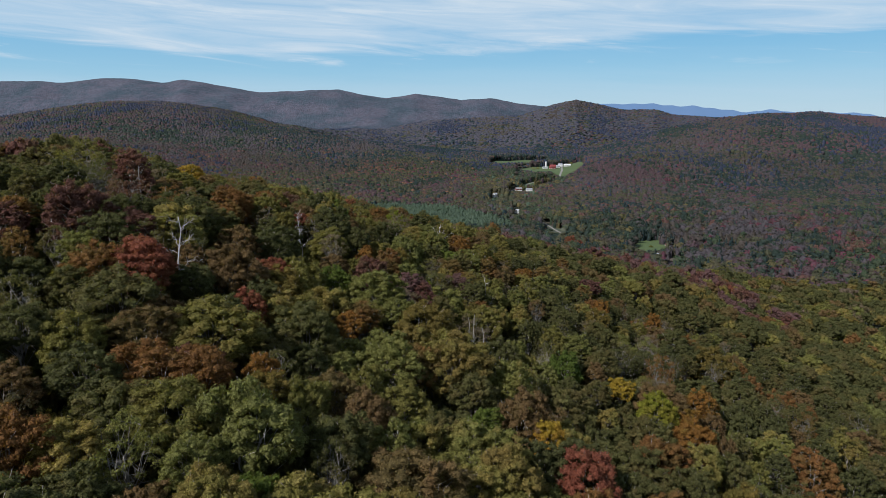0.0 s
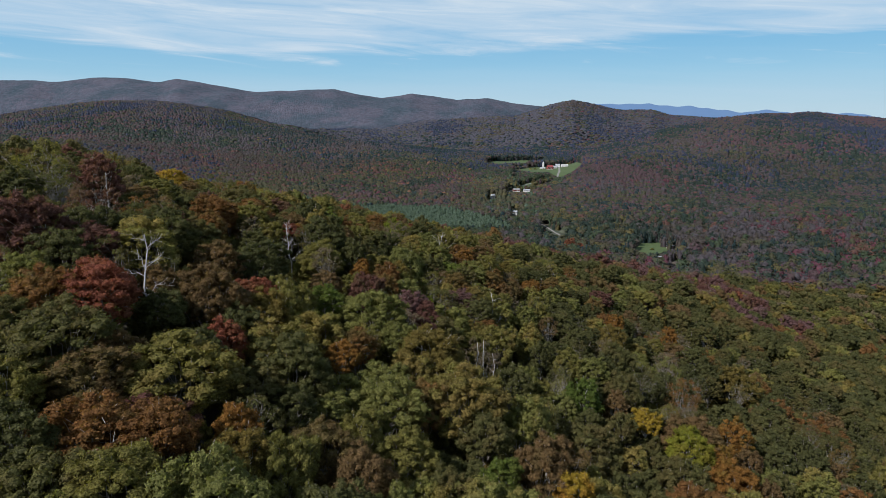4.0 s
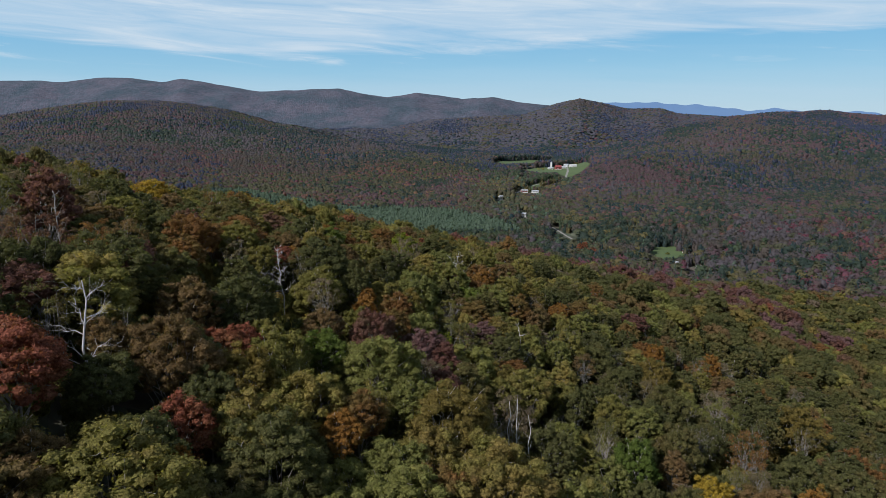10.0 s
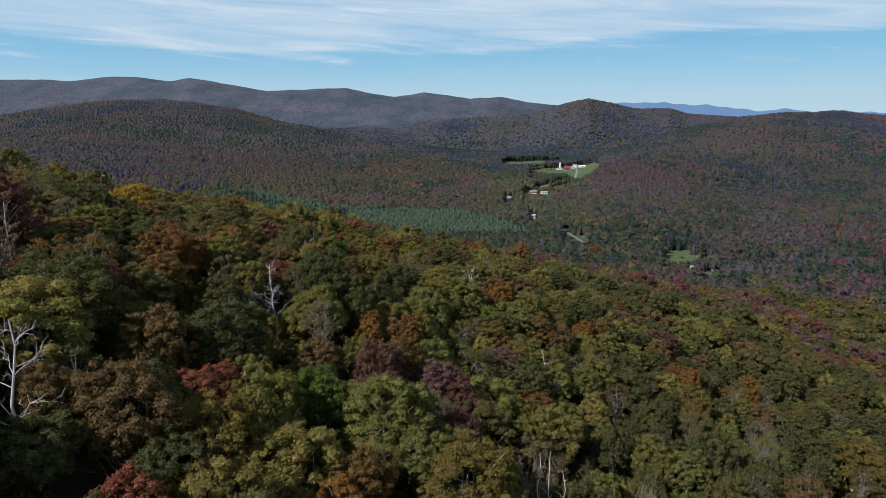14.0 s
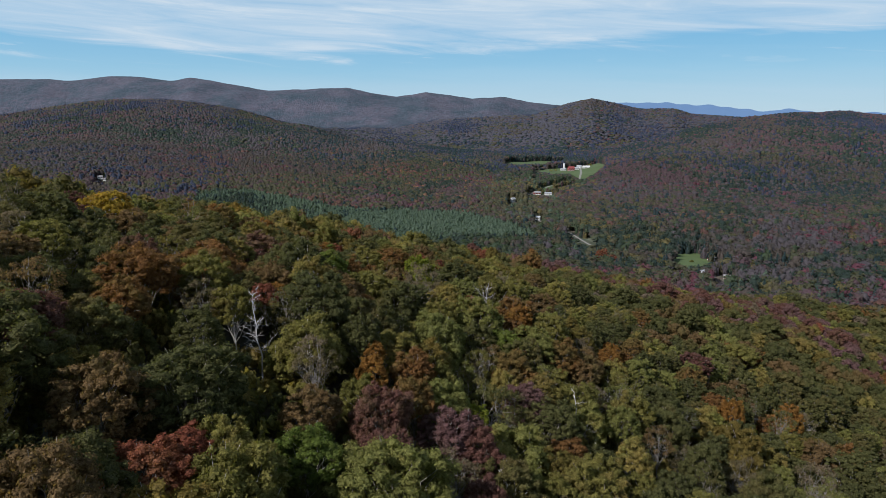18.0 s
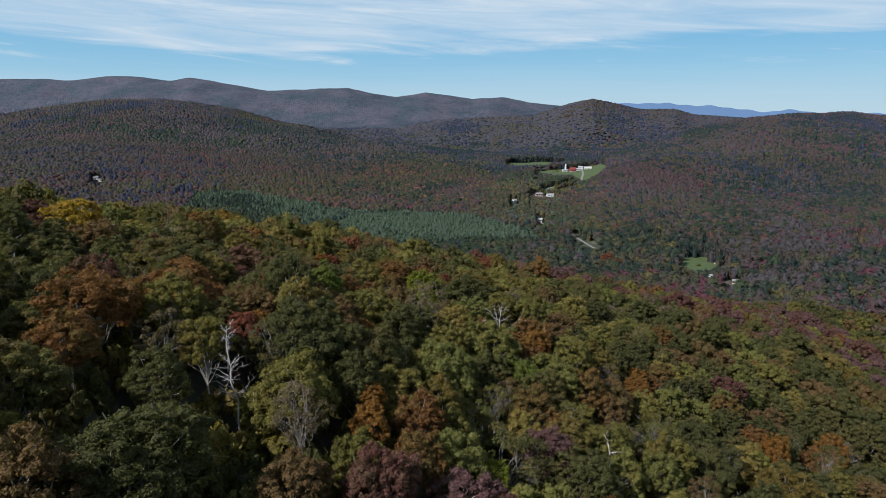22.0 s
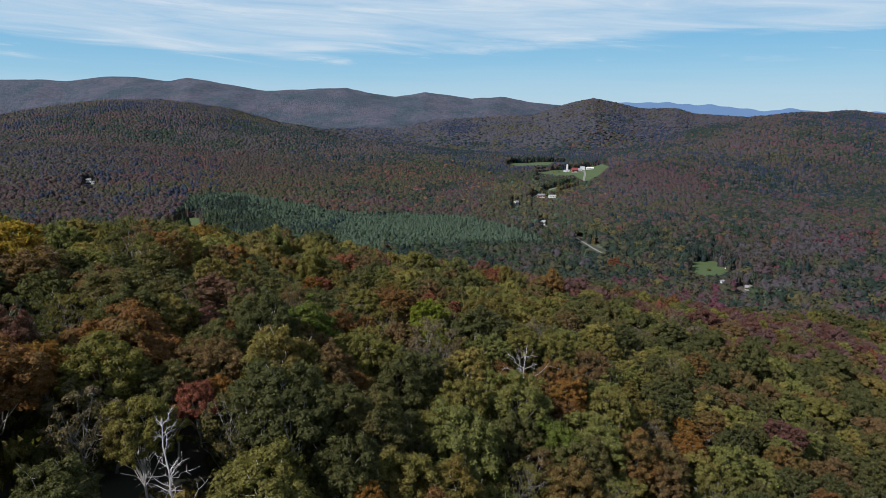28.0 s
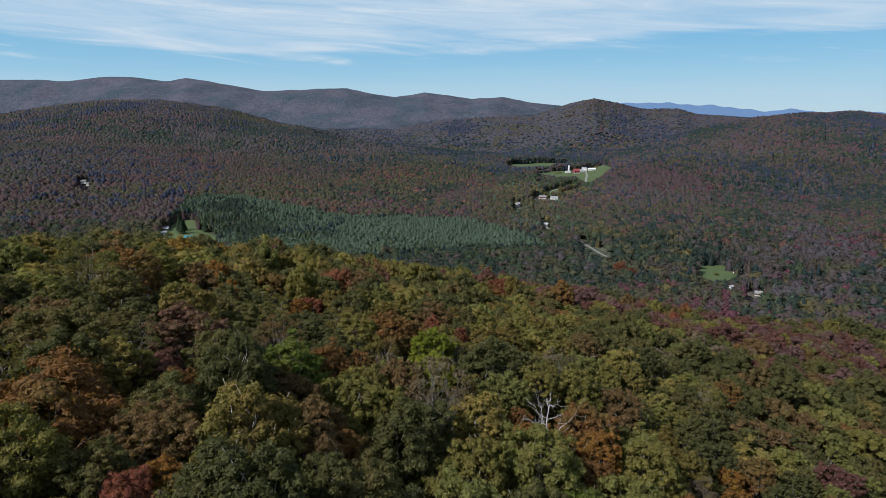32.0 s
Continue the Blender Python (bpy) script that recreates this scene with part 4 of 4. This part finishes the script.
    mixed = stands(x, y, u, {"spruce": .1, "deep": .3, "green": .36, "pine": .24})
    return np.where(pale & (u < .96), S_SLOT["pine"], mixed)


far_a = [q for q in scatter(200000, (-800, 900, 440, 1010), 3.9, lambda x, y: 1.0, [], 0.45) if visible_wedge(q[0], q[1], 20) and not open_ground(q[0], q[1]) and not in_rough(q[0], q[1], PLANTATION)
         and not (q[1] < 480 and q[0] < 430) and q[1] < 850 + 155 * ((q[0] * 7.13 + q[1] * 3.77) % 1)]
FAR = []
for k in range(12):
    body, tufts = dome(80 + k, 6, 4), tuft(300 + k, 34, 0.3)
    FAR.append(joined([(body[0] * 0.9, body[1]), tufts]))
CONES = [conifer(140 + k, 5, 6) for k in range(12)]
CONE_SLOTS = [S_SLOT[n] for n in ("spruce", "pine", "hilldark")]
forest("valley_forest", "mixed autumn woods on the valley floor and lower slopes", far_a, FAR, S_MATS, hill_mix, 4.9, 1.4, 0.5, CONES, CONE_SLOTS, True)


def near_clearing(x, y):
    """Whether a clearing lies within some 170 m."""
    near = np.zeros(x.shape, bool)
    for ring in CLEARINGS:
        xs, ys = [p[0] for p in ring], [p[1] for p in ring]
        near |= (x > min(xs) - 170) & (x < max(xs) + 170) & (y > min(ys) - 170) & (y < max(ys) + 170)
    return near | (off_line(x, y, ROAD_VALLEY) < 12) | (off_line(x, y, ROAD_CABIN) < 12)


def woods(name, label, y0, y1, gap, choose, shapes, tall, fill=0.76):
    """Closed woods further off: lumpy crowns on a loose grid, every tree with its own size, height and turn."""
    g = np.random.default_rng(int(gap * 100))
    half = 0.78 * y1 + 30
    i, j = np.meshgrid(np.arange(int(-half / gap), int(half / gap)), np.arange(int((y1 - y0) / (0.87 * gap))))
    x = ((i + 0.5 * (j % 2)) * gap + g.uniform(-0.42, 0.42, i.shape) * gap).ravel()
    y = (y0 + j * 0.87 * gap + g.uniform(-0.42, 0.42, i.shape) * gap).ravel()
    ok = (np.abs(x) < 0.78 * y + 30) & (g.uniform(size=x.shape) < 0.96)
    x, y = x[ok], y[ok]
    close = near_clearing(x, y)
    shut = np.array([not (c and open_ground(p, q)) and not (q < 1030 and -400 < p < 95 and in_rough(p, q, PLANTATION)) for p, q, c in zip(x, y, close)])
    x, y, close = x[shut], y[shut], close[shut]
    low = np.array([bool(c) and low_for_view(p, q) for p, q, c in zip(x, y, close)])
    n = len(x)
    slot = choose(x, y, g.uniform(size=n))
    spiky = np.isin(slot, CONE_SLOTS)
    r = gap * fill * g.uniform(0.72, 1.3, n) * np.where(spiky, 0.8, 1)
    h = tall * g.uniform(0.8, 1.25, n) * np.where(spiky, 1.35, 1) * np.where(low, 0.5, 1)
    z = ground_z(x, y) + np.where(low, 0.4, TREE_TOP - 1.15 * h + g.normal(0, 0.9, n) + np.where(spiky, 1.8, 0))
    turn, shape = g.uniform(0, 6.283, n), g.integers(len(shapes), size=n)
    tint = g.uniform(size=n)
    vs, fs, ms, ts, base = [], [], [], [], 0
    for k, (v, f) in enumerate(shapes):
        m = np.flatnonzero(shape == k)
        c, q = np.cos(turn[m])[:, None], np.sin(turn[m])[:, None]
        w = np.stack([x[m][:, None] + (v[None, :, 0] * c - v[None, :, 1] * q) * r[m][:, None],
                      y[m][:, None] + (v[None, :, 0] * q + v[None, :, 1] * c) * r[m][:, None],
                      z[m][:, None] + v[None, :, 2] * h[m][:, None]], 2)
        vs.append(w.reshape(-1, 3))
        fs.append((f[None] + base + len(v) * np.arange(len(m))[:, None, None]).reshape(-1, 3))
        ms.append(np.repeat(slot[m], len(f)))
        ts.append(np.repeat(tint[m], len(f)))
        base += len(v) * len(m)
    me = mesh_of(name, np.concatenate(vs), np.concatenate(fs), S_MATS, True)
    me.polygons.foreach_set("material_index", np.concatenate(ms).astype(np.int32))
    me.attributes.new("tint", "FLOAT", "FACE").data.foreach_set("value", np.concatenate(ts).astype(np.float32))
    return tagged(new(name, me), label, "forest", kind="stuff")


HILLTOPS = []
for k in range(10):
    body, tufts = dome(500 + k, 6, 3), tuft(520 + k, 9, 0.34)
    HILLTOPS.append(joined([(body[0] * 0.95, body[1]), tufts]))
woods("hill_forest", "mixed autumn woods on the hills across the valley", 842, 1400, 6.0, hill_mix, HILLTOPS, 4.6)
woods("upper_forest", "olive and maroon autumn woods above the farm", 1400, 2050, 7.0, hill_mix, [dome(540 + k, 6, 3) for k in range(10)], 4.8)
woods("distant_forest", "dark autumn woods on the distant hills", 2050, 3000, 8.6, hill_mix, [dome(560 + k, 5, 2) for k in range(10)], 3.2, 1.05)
# wood edges on the camera's far side of the open ground, full-grown down to the grass
edge = []
for ring in CLEARINGS:
    n = len(ring)
    for k in range(n):
        (a, b), (c, d) = ring[k], ring[(k + 1) % n]
        span = math.hypot(c - a, d - b)
        mx, my = sum(p[0] for p in ring) / n, sum(p[1] for p in ring) / n
        away = ((a + c) / 2 - mx) * (a + 14) + ((b + d) / 2 - my) * (b - 120)
        if away > 0:
            for s in np.arange(1.5, span, 2.6):
                edge.append((a + (c - a) * s / span + rng.normal(0, 1.6), b + (d - b) * s / span + rng.normal(0, 1.6), rng.uniform(1.9, 3.4)))
edge = [q for q in edge if not near_line(q[0], q[1], ROAD_VALLEY, 6) and not near_line(q[0], q[1], DRIVE_FARM, 6) and not near_line(q[0], q[1], ROAD_CABIN, 6)]
forest("forest_edge", "leafy trees along the edges of the meadows", edge, FAR, S_MATS, hill_mix, 8.6, 1.25, smooth=True)
pines = [q for q in scatter(60000, (-420, 160, 570, 1030), 1.9, lambda x, y: 1.0, []) if in_rough(q[0], q[1], PLANTATION) and not open_ground(q[0], q[1])]
FIR = []
for k in range(8):
    body, tufts = dome(200 + k, 6, 3), tuft(400 + k, 14, 0.36)
    FIR.append(joined([(body[0] * np.array([0.8, 0.8, 1.0]), body[1]), tufts]))
forest("conifer_plantation", "blue-green planted pines and dark spruces on the valley floor", pines, FIR, S_MATS,
       plantation_mix, 4.2, 1.5, 0.4, smooth=True, uneven=(0.9, 1.08))

# ---- open ground, roads and buildings in the valley ----
def meadow(name, polygon, label):
    """Grass laid over the ground inside a polygon."""
    xs = [p[0] for p in polygon]
    ys = [p[1] for p in polygon]
    gx = np.arange(min(xs), max(xs) + 4, 4.0)
    gy = np.arange(min(ys), max(ys) + 4, 4.0)
    v, f = sheet(gx, gy, lambda a, b: ground_z(a, b) + 0.35)
    mid = v[f].mean(1)
    f = f[[in_rough(a, b, polygon) for a, b, _ in mid]]
    used = np.unique(f)
    back = np.zeros(len(v), int)
    back[used] = np.arange(len(used))
    return tagged(new(name, mesh_of(name, v[used], back[f], MEADOW, True)), label, "meadow", kind="structure")


meadow("meadow_1", FIELD_CABIN, "mown green clearing round a cabin")
meadow("meadow_2", FIELD_BARN, "small green hayfield beside a barn")
meadow("meadow_3", FIELD_FARM, "green farm pasture round the red barn")
meadow("meadow_4", FIELD_UPPER, "pale green upper pasture behind the farm")
meadow("meadow_5", FIELD_ROAD, "green verge beside the valley road")


def road(name, line, width, label):
    pts = []
    for (a, b), (c, d) in zip(line, line[1:]):
        n = max(int(math.hypot(c - a, d - b) / 5), 1)
        pts += [(a + (c - a) * k / n, b + (d - b) * k / n) for k in range(n)]
    pts.append(line[-1])
    p = np.array(pts, float)
    for _ in range(6):
        p[1:-1] = (p[:-2] + 2 * p[1:-1] + p[2:]) / 4
    t = np.gradient(p, axis=0)
    t /= np.linalg.norm(t, axis=1)[:, None]
    side = np.stack([t[:, 1], -t[:, 0]], 1) * width / 2
    rows = [p - side, p - side * 0.33, p + side * 0.33, p + side]
    xy = np.stack(rows, 1).reshape(-1, 2)
    z = ground_z(xy[:, 0], xy[:, 1]) + 0.6
    v = np.c_[xy, z]
    i = (np.arange(len(p) - 1)[:, None] * 4 + np.arange(3)[None]).ravel()
    tagged(new(name, mesh_of(name, v, np.stack([i, i + 1, i + 5, i + 4], 1), GRAVEL, True)), label, "road", kind="structure")


road("road_1", ROAD_VALLEY, 3.0, "pale gravel valley road winding between the houses")
road("road_2", ROAD_CABIN, 4.0, "pale gravel lane beside the cabin")
road("road_3", DRIVE_FARM, 4.5, "pale gravel farm drive across the pasture")


def part(name, bm, mat, parent, label=""):
    me = bpy.data.meshes.new(name)
    bm.to_mesh(me)
    bm.free()
    me.materials.append(mat)
    ob = new(name, me)
    ob.parent = parent
    if label:
        tagged(ob, label)
    return ob


def block(*boxes):
    """Boxes (x0, y0, z0, x1, y1, z1) in one bmesh."""
    bm = bmesh.new()
    for x0, y0, z0, x1, y1, z1 in boxes:
        bmesh.ops.create_cube(bm, size=1, matrix=Matrix.LocRotScale(((x0 + x1) / 2, (y0 + y1) / 2, (z0 + z1) / 2), None, (x1 - x0, y1 - y0, z1 - z0)))
    return bm


def gable_walls(l, w, h, rise):
    """Walls with gable ends; the ridge runs along x."""
    bm = bmesh.new()
    ends = []
    for x in (-l / 2, l / 2):
        ends.append([bm.verts.new((x, y, z)) for y, z in ((-w / 2, -1.5), (w / 2, -1.5), (w / 2, h), (0, h + rise), (-w / 2, h))])
    a, b = ends
    bm.faces.new(a[::-1])
    bm.faces.new(b)
    for k in range(5):
        bm.faces.new((a[k], a[(k + 1) % 5], b[(k + 1) % 5], b[k]))
    return bm


def gable_roof(l, w, h, rise, over=0.5, thick=0.22):
    bm = bmesh.new()
    for s in (-1, 1):
        k = 1 + over / (w / 2)
        low = (s * w / 2 * k, h + rise - rise * k)
        pts = [(0, h + rise + 0.03), low]
        quad = []
        for x in (-l / 2 - over, l / 2 + over):
            for up in (0.03, thick):
                quad.append([bm.verts.new((x, y, z + up)) for y, z in pts])
        (a0, a1), (b0, b1), (c0, c1), (d0, d1) = quad
        for f in ((a0, a1, c1, c0), (b0, d0, d1, b1), (a0, b0, b1, a1), (c0, c1, d1, d0), (a1, b1, d1, c1), (a0, c0, d0, b0)):
            bm.faces.new(f)
    bmesh.ops.recalc_face_normals(bm, faces=bm.faces)
    return bm


def house(kind, label, x, y, turn, l, w, h, rise, walls, roofing, trim=None, chimney=False, bays=3, storeys=1, group="", lift=0.0):
    """A gabled building with its openings; the long front faces -y before turning."""
    root = new(kind)
    l, w, h, rise = l * 0.8, w * 0.8, h * 0.88, rise * 0.8
    root.matrix_basis = pose(x, y, float(ground_z(x, y)) + 0.5 + lift, 0, 0, turn)
    trim = trim or WHITE
    part("wall", gable_walls(l, w, h, rise), walls, root)
    part("roof", gable_roof(l, w, h, rise), roofing, root)
    part("foundation", block((-l / 2 - .1, -w / 2 - .1, -1.6, l / 2 + .1, w / 2 + .1, 0.25)), CONCRETE, root)
    for side in (-1, 1):
        yy = side * w / 2
        for s in range(storeys):
            z0 = 1.0 + 2.6 * s
            for k in range(bays):
                xx = -l / 2 + l * (k + 0.5) / bays
                if side < 0 and s == 0 and k == bays // 2:
                    d = part("door", block((xx - .5, yy - .06, 0.25, xx + .5, yy - .01, 2.3)), BOARDS, root)
                    part("door_frame", block((xx - .62, yy - .1, 0.25, xx - .5, yy - .01, 2.42), (xx + .5, yy - .1, 0.25, xx + .62, yy - .01, 2.42), (xx - .5, yy - .1, 2.3, xx + .5, yy - .01, 2.42)), trim, d)
                    continue
                out = yy + side * .09
                a, b = min(yy + side * .01, out), max(yy + side * .01, out)
                win = part("window", block((xx - .6, a, z0 - .1, xx + .6, b, z0), (xx - .6, a, z0 + 1.2, xx + .6, b, z0 + 1.32), (xx - .6, a, z0, xx - .48, b, z0 + 1.2), (xx + .48, a, z0, xx + .6, b, z0 + 1.2)), trim, root)
                part("pane", block((xx - .48, a, z0, xx + .48, a + .04, z0 + 1.2)), GLASS, win)
    for end in (-1, 1):
        xx = end * (l / 2 + .05)
        win = part("window", block((xx - .05, -.55, h * .6, xx + .05, -.43, h * .6 + 1.2), (xx - .05, .43, h * .6, xx + .05, .55, h * .6 + 1.2), (xx - .05, -.43, h * .6, xx + .05, .43, h * .6 + .1), (xx - .05, -.43, h * .6 + 1.1, xx + .05, .43, h * .6 + 1.2)), trim, root)
        part("pane", block((xx - .03, -.43, h * .6 + .1, xx + .03, .43, h * .6 + 1.1)), GLASS, win)
    if chimney:
        part("chimney", block((l * .2 - .35, -.35, h + rise * .5, l * .2 + .35, .35, h + rise + 1.1), (l * .2 - .45, -.45, h + rise + 1.1, l * .2 + .45, .45, h + rise + 1.25)), BOARDS, root)
    return tagged(root, label, kind.split("_")[-1], group)


house("wooden_cabin", "low teal-roofed cabin standing in a mown clearing", -322, 822, 6, 13, 8, 3.2, 2.4, BOARDS, TEAL, chimney=True, lift=0.3)
house("garden_shed", "small shed with a pale tin roof beside the cabin", -311, 829, 24, 7, 6, 2.8, 2.0, BOARDS, TIN, bays=2)
house("farm_house", "tan house with a pale roof beside a gravel lane", -368, 858, 12, 12, 8, 3.4, 2.4, BOARDS, TIN, chimney=True)
house("garage_building", "low garage with a pale tin roof by the lane", -361, 838, 60, 9, 7, 3.0, 2.0, WHITE, TIN, bays=2)
house("white_house", "white house with a dark roof among autumn trees", -591, 1072, 15, 9, 6.5, 3.4, 2.0, WHITE, GREYROOF, chimney=True, storeys=1, lift=2.5)
house("white_house", "white-walled annex with a dark shingle roof on the hill", -581, 1066, 15, 5, 4.4, 2.6, 1.4, WHITE, GREYROOF, bays=2, lift=2.0)
house("red_barn", "small red barn with a white tin roof by a hayfield", 259, 684, 35, 8, 6, 2.6, 1.9, REDPAINT, TIN, bays=2, lift=0.6)
house("farm_house", "grey-roofed house among trees below the hayfield", 242, 609, -25, 6.2, 5.4, 2.5, 1.8, BOARDS, GREYROOF, trim=BOARDS, chimney=True, lift=-0.5)
house("tool_shed", "tiny white shed at the edge of the trees", 227, 626, 10, 3, 2.6, 2.2, 0.8, WHITE, TIN, bays=1, lift=0.8)
house("tool_shed", "tiny white hut beside dark conifers", 176, 646, -20, 3.5, 3, 2.3, 0.9, WHITE, TIN, bays=1, lift=2.0)
house("white_house", "white two-storey house beside the valley road", 93, 1082, 40, 9, 7, 4.6, 2.6, WHITE, TIN, chimney=True, storeys=2, lift=1.0)
house("white_house", "white cottage with a pale roof above the road", 115, 932, -30, 7.5, 6, 2.8, 2.0, WHITE, TIN, lift=1.2)
house("long_shed", "long low shed with a white metal roof beside the road", 168, 1186, 4, 15, 8, 3.2, 1.8, WHITE, TIN, bays=4, lift=0.4)
house("red_barn", "grey-roofed red barn beside the valley road", 148, 1188, 8, 15, 9, 3.6, 2.6, REDPAINT, GREYROOF, bays=4, lift=0.4)
house("red_barn", "large red dairy barn with a red gambrel end", 263, 1472, 12, 17, 12, 6.0, 5.0, REDPAINT, REDPAINT, bays=5, storeys=2)
house("farm_house", "white farmhouse with a pale metal roof behind the barn", 290, 1515, -15, 13, 9, 5.2, 3.0, WHITE, TIN, storeys=2)
house("long_shed", "long white machine shed with a white roof", 306, 1512, 6, 20, 9, 4.2, 2.0, WHITE, WHITE, bays=5)
house("long_shed", "pale open-sided calf shed beside the barn", 278, 1490, 12, 14, 8, 4.0, 2.4, WHITE, TIN, bays=4)
house("long_shed", "low white milking parlour joined to the barnyard", 246, 1476, 6, 15, 7, 3.0, 1.8, CONCRETE, TIN, bays=4)


def lathe(profile, sides=28):
    bm = bmesh.new()
    rings = [[bm.verts.new((r * math.cos(2 * math.pi * k / sides), r * math.sin(2 * math.pi * k / sides), z)) for k in range(sides)] for r, z in profile]
    for a, b in zip(rings, rings[1:]):
        for k in range(sides):
            bm.faces.new((a[k], a[(k + 1) % sides], b[(k + 1) % sides], b[k]))
    return bm


silo = new("grain_silo")
silo.location = (250, 1488, float(ground_z(250, 1488)))
part("shell", lathe([(2.3, -1), (2.3, 13.9)]), CONCRETE, silo)
part("dome", lathe([(2.42, 13.8), (2.42, 14.0), (2.1, 14.8), (1.5, 15.5), (0.7, 15.9), (0.02, 16.0)]), TIN, silo, "pale metal dome cap")
for k in range(10):
    z = 0.8 + 1.3 * k
    part("hoop", lathe([(2.32, z), (2.37, z), (2.37, z + 0.12), (2.32, z + 0.12)]), TIN, silo)
part("chute", block((-0.45, -3.0, 0, 0.45, -2.25, 13.8)), CONCRETE, silo)
tagged(silo, "tall pale concrete silo with a metal dome beside the red barn", "silo")


def pole(x, y, tall):
    root = new("utility_pole")
    root.location = (x, y, float(ground_z(x, y)))
    v, f = tube([(0, 0, -1), (0, 0, tall / 2), (0, 0, tall)], [0.16, 0.14, 0.11], 8)
    ob = new("post", mesh_of("post", v, f, BLEACHED, True))
    ob.parent = root
    part("crossarm", block((-1.2, -.07, tall - .9, 1.2, .07, tall - .74)), BOARDS, root)
    tagged(root, "weathered wooden utility pole beside the lane", "pole", "poles along the lanes")


for x, y, tall in ((-381, 846, 11), (-338, 822, 7), (158, 1215, 11), (121, 1100, 11)):
    pole(x, y, tall)


def spruce(x, y, tall, seed):
    """A free-standing conifer with tiers of boughs."""
    root = new("spruce_tree")
    root.location = (x, y, float(ground_z(x, y)))
    v, f = tube([(0, 0, -1), (0, 0, tall * .5), (0, 0, tall * .97)], [tall * .016, tall * .01, 0.03], 7)
    ob = new("trunk", mesh_of("trunk", v, f, BARK, True))
    ob.parent = root
    v, f = conifer(seed, 16, 11)
    ob = new("crown", mesh_of("crown", v * np.array([tall * 1.05, tall * 1.05, tall]) - np.array([0, 0, tall * .1]), f, LEAF["spruce"]))
    ob.parent = root
    tagged(root, "dark green spruce standing alone in the clearing", "tree", "conifers round the cabin")


for k, (x, y, tall) in enumerate(((-341, 846, 19), (-349, 858, 21), (-345, 862, 17), (-318, 862, 22), (-310, 866, 23), (-303, 858, 20), (-322, 872, 21), (-296, 850, 19))):
    spruce(x, y, tall, k)


def bush(x, y, r, leaf, seed):
    g = np.random.default_rng(seed)
    c, rad = crown_lobes(g, r, r * 1.1, 14, 0.27)
    v, f = sprays(g, c, rad, 500, 0.5)
    root = new("round_bush")
    root.location = (x, y, float(ground_z(x, y)))
    ob = new("crown", mesh_of("crown", v, f, LEAF[leaf]))
    ob.parent = root
    v, f = tube([(0, 0, -.5), (0, 0, r * .8)], [0.12, 0.05], 6)
    ob = new("trunk", mesh_of("trunk", v, f, BARK, True))
    ob.parent = root
    tagged(root, "round green bush on the mown grass", "bush", "bushes in the clearings")


for k, (x, y, r) in enumerate(((-336, 806, 2.6), (-345, 812, 2.2), (-352, 836, 3.0), (244, 640, 2.5), (236, 676, 2.0), (322, 1560, 4.5), (330, 1580, 5.0), (226, 1462, 4.0), (214, 1450, 4.5))):
    bush(x, y, r, "olive" if k % 2 else "green", k)
for x, y, size in ((141, 660, 1.45), (149, 652, 1.2)):
    plant(x, y, "red", size)
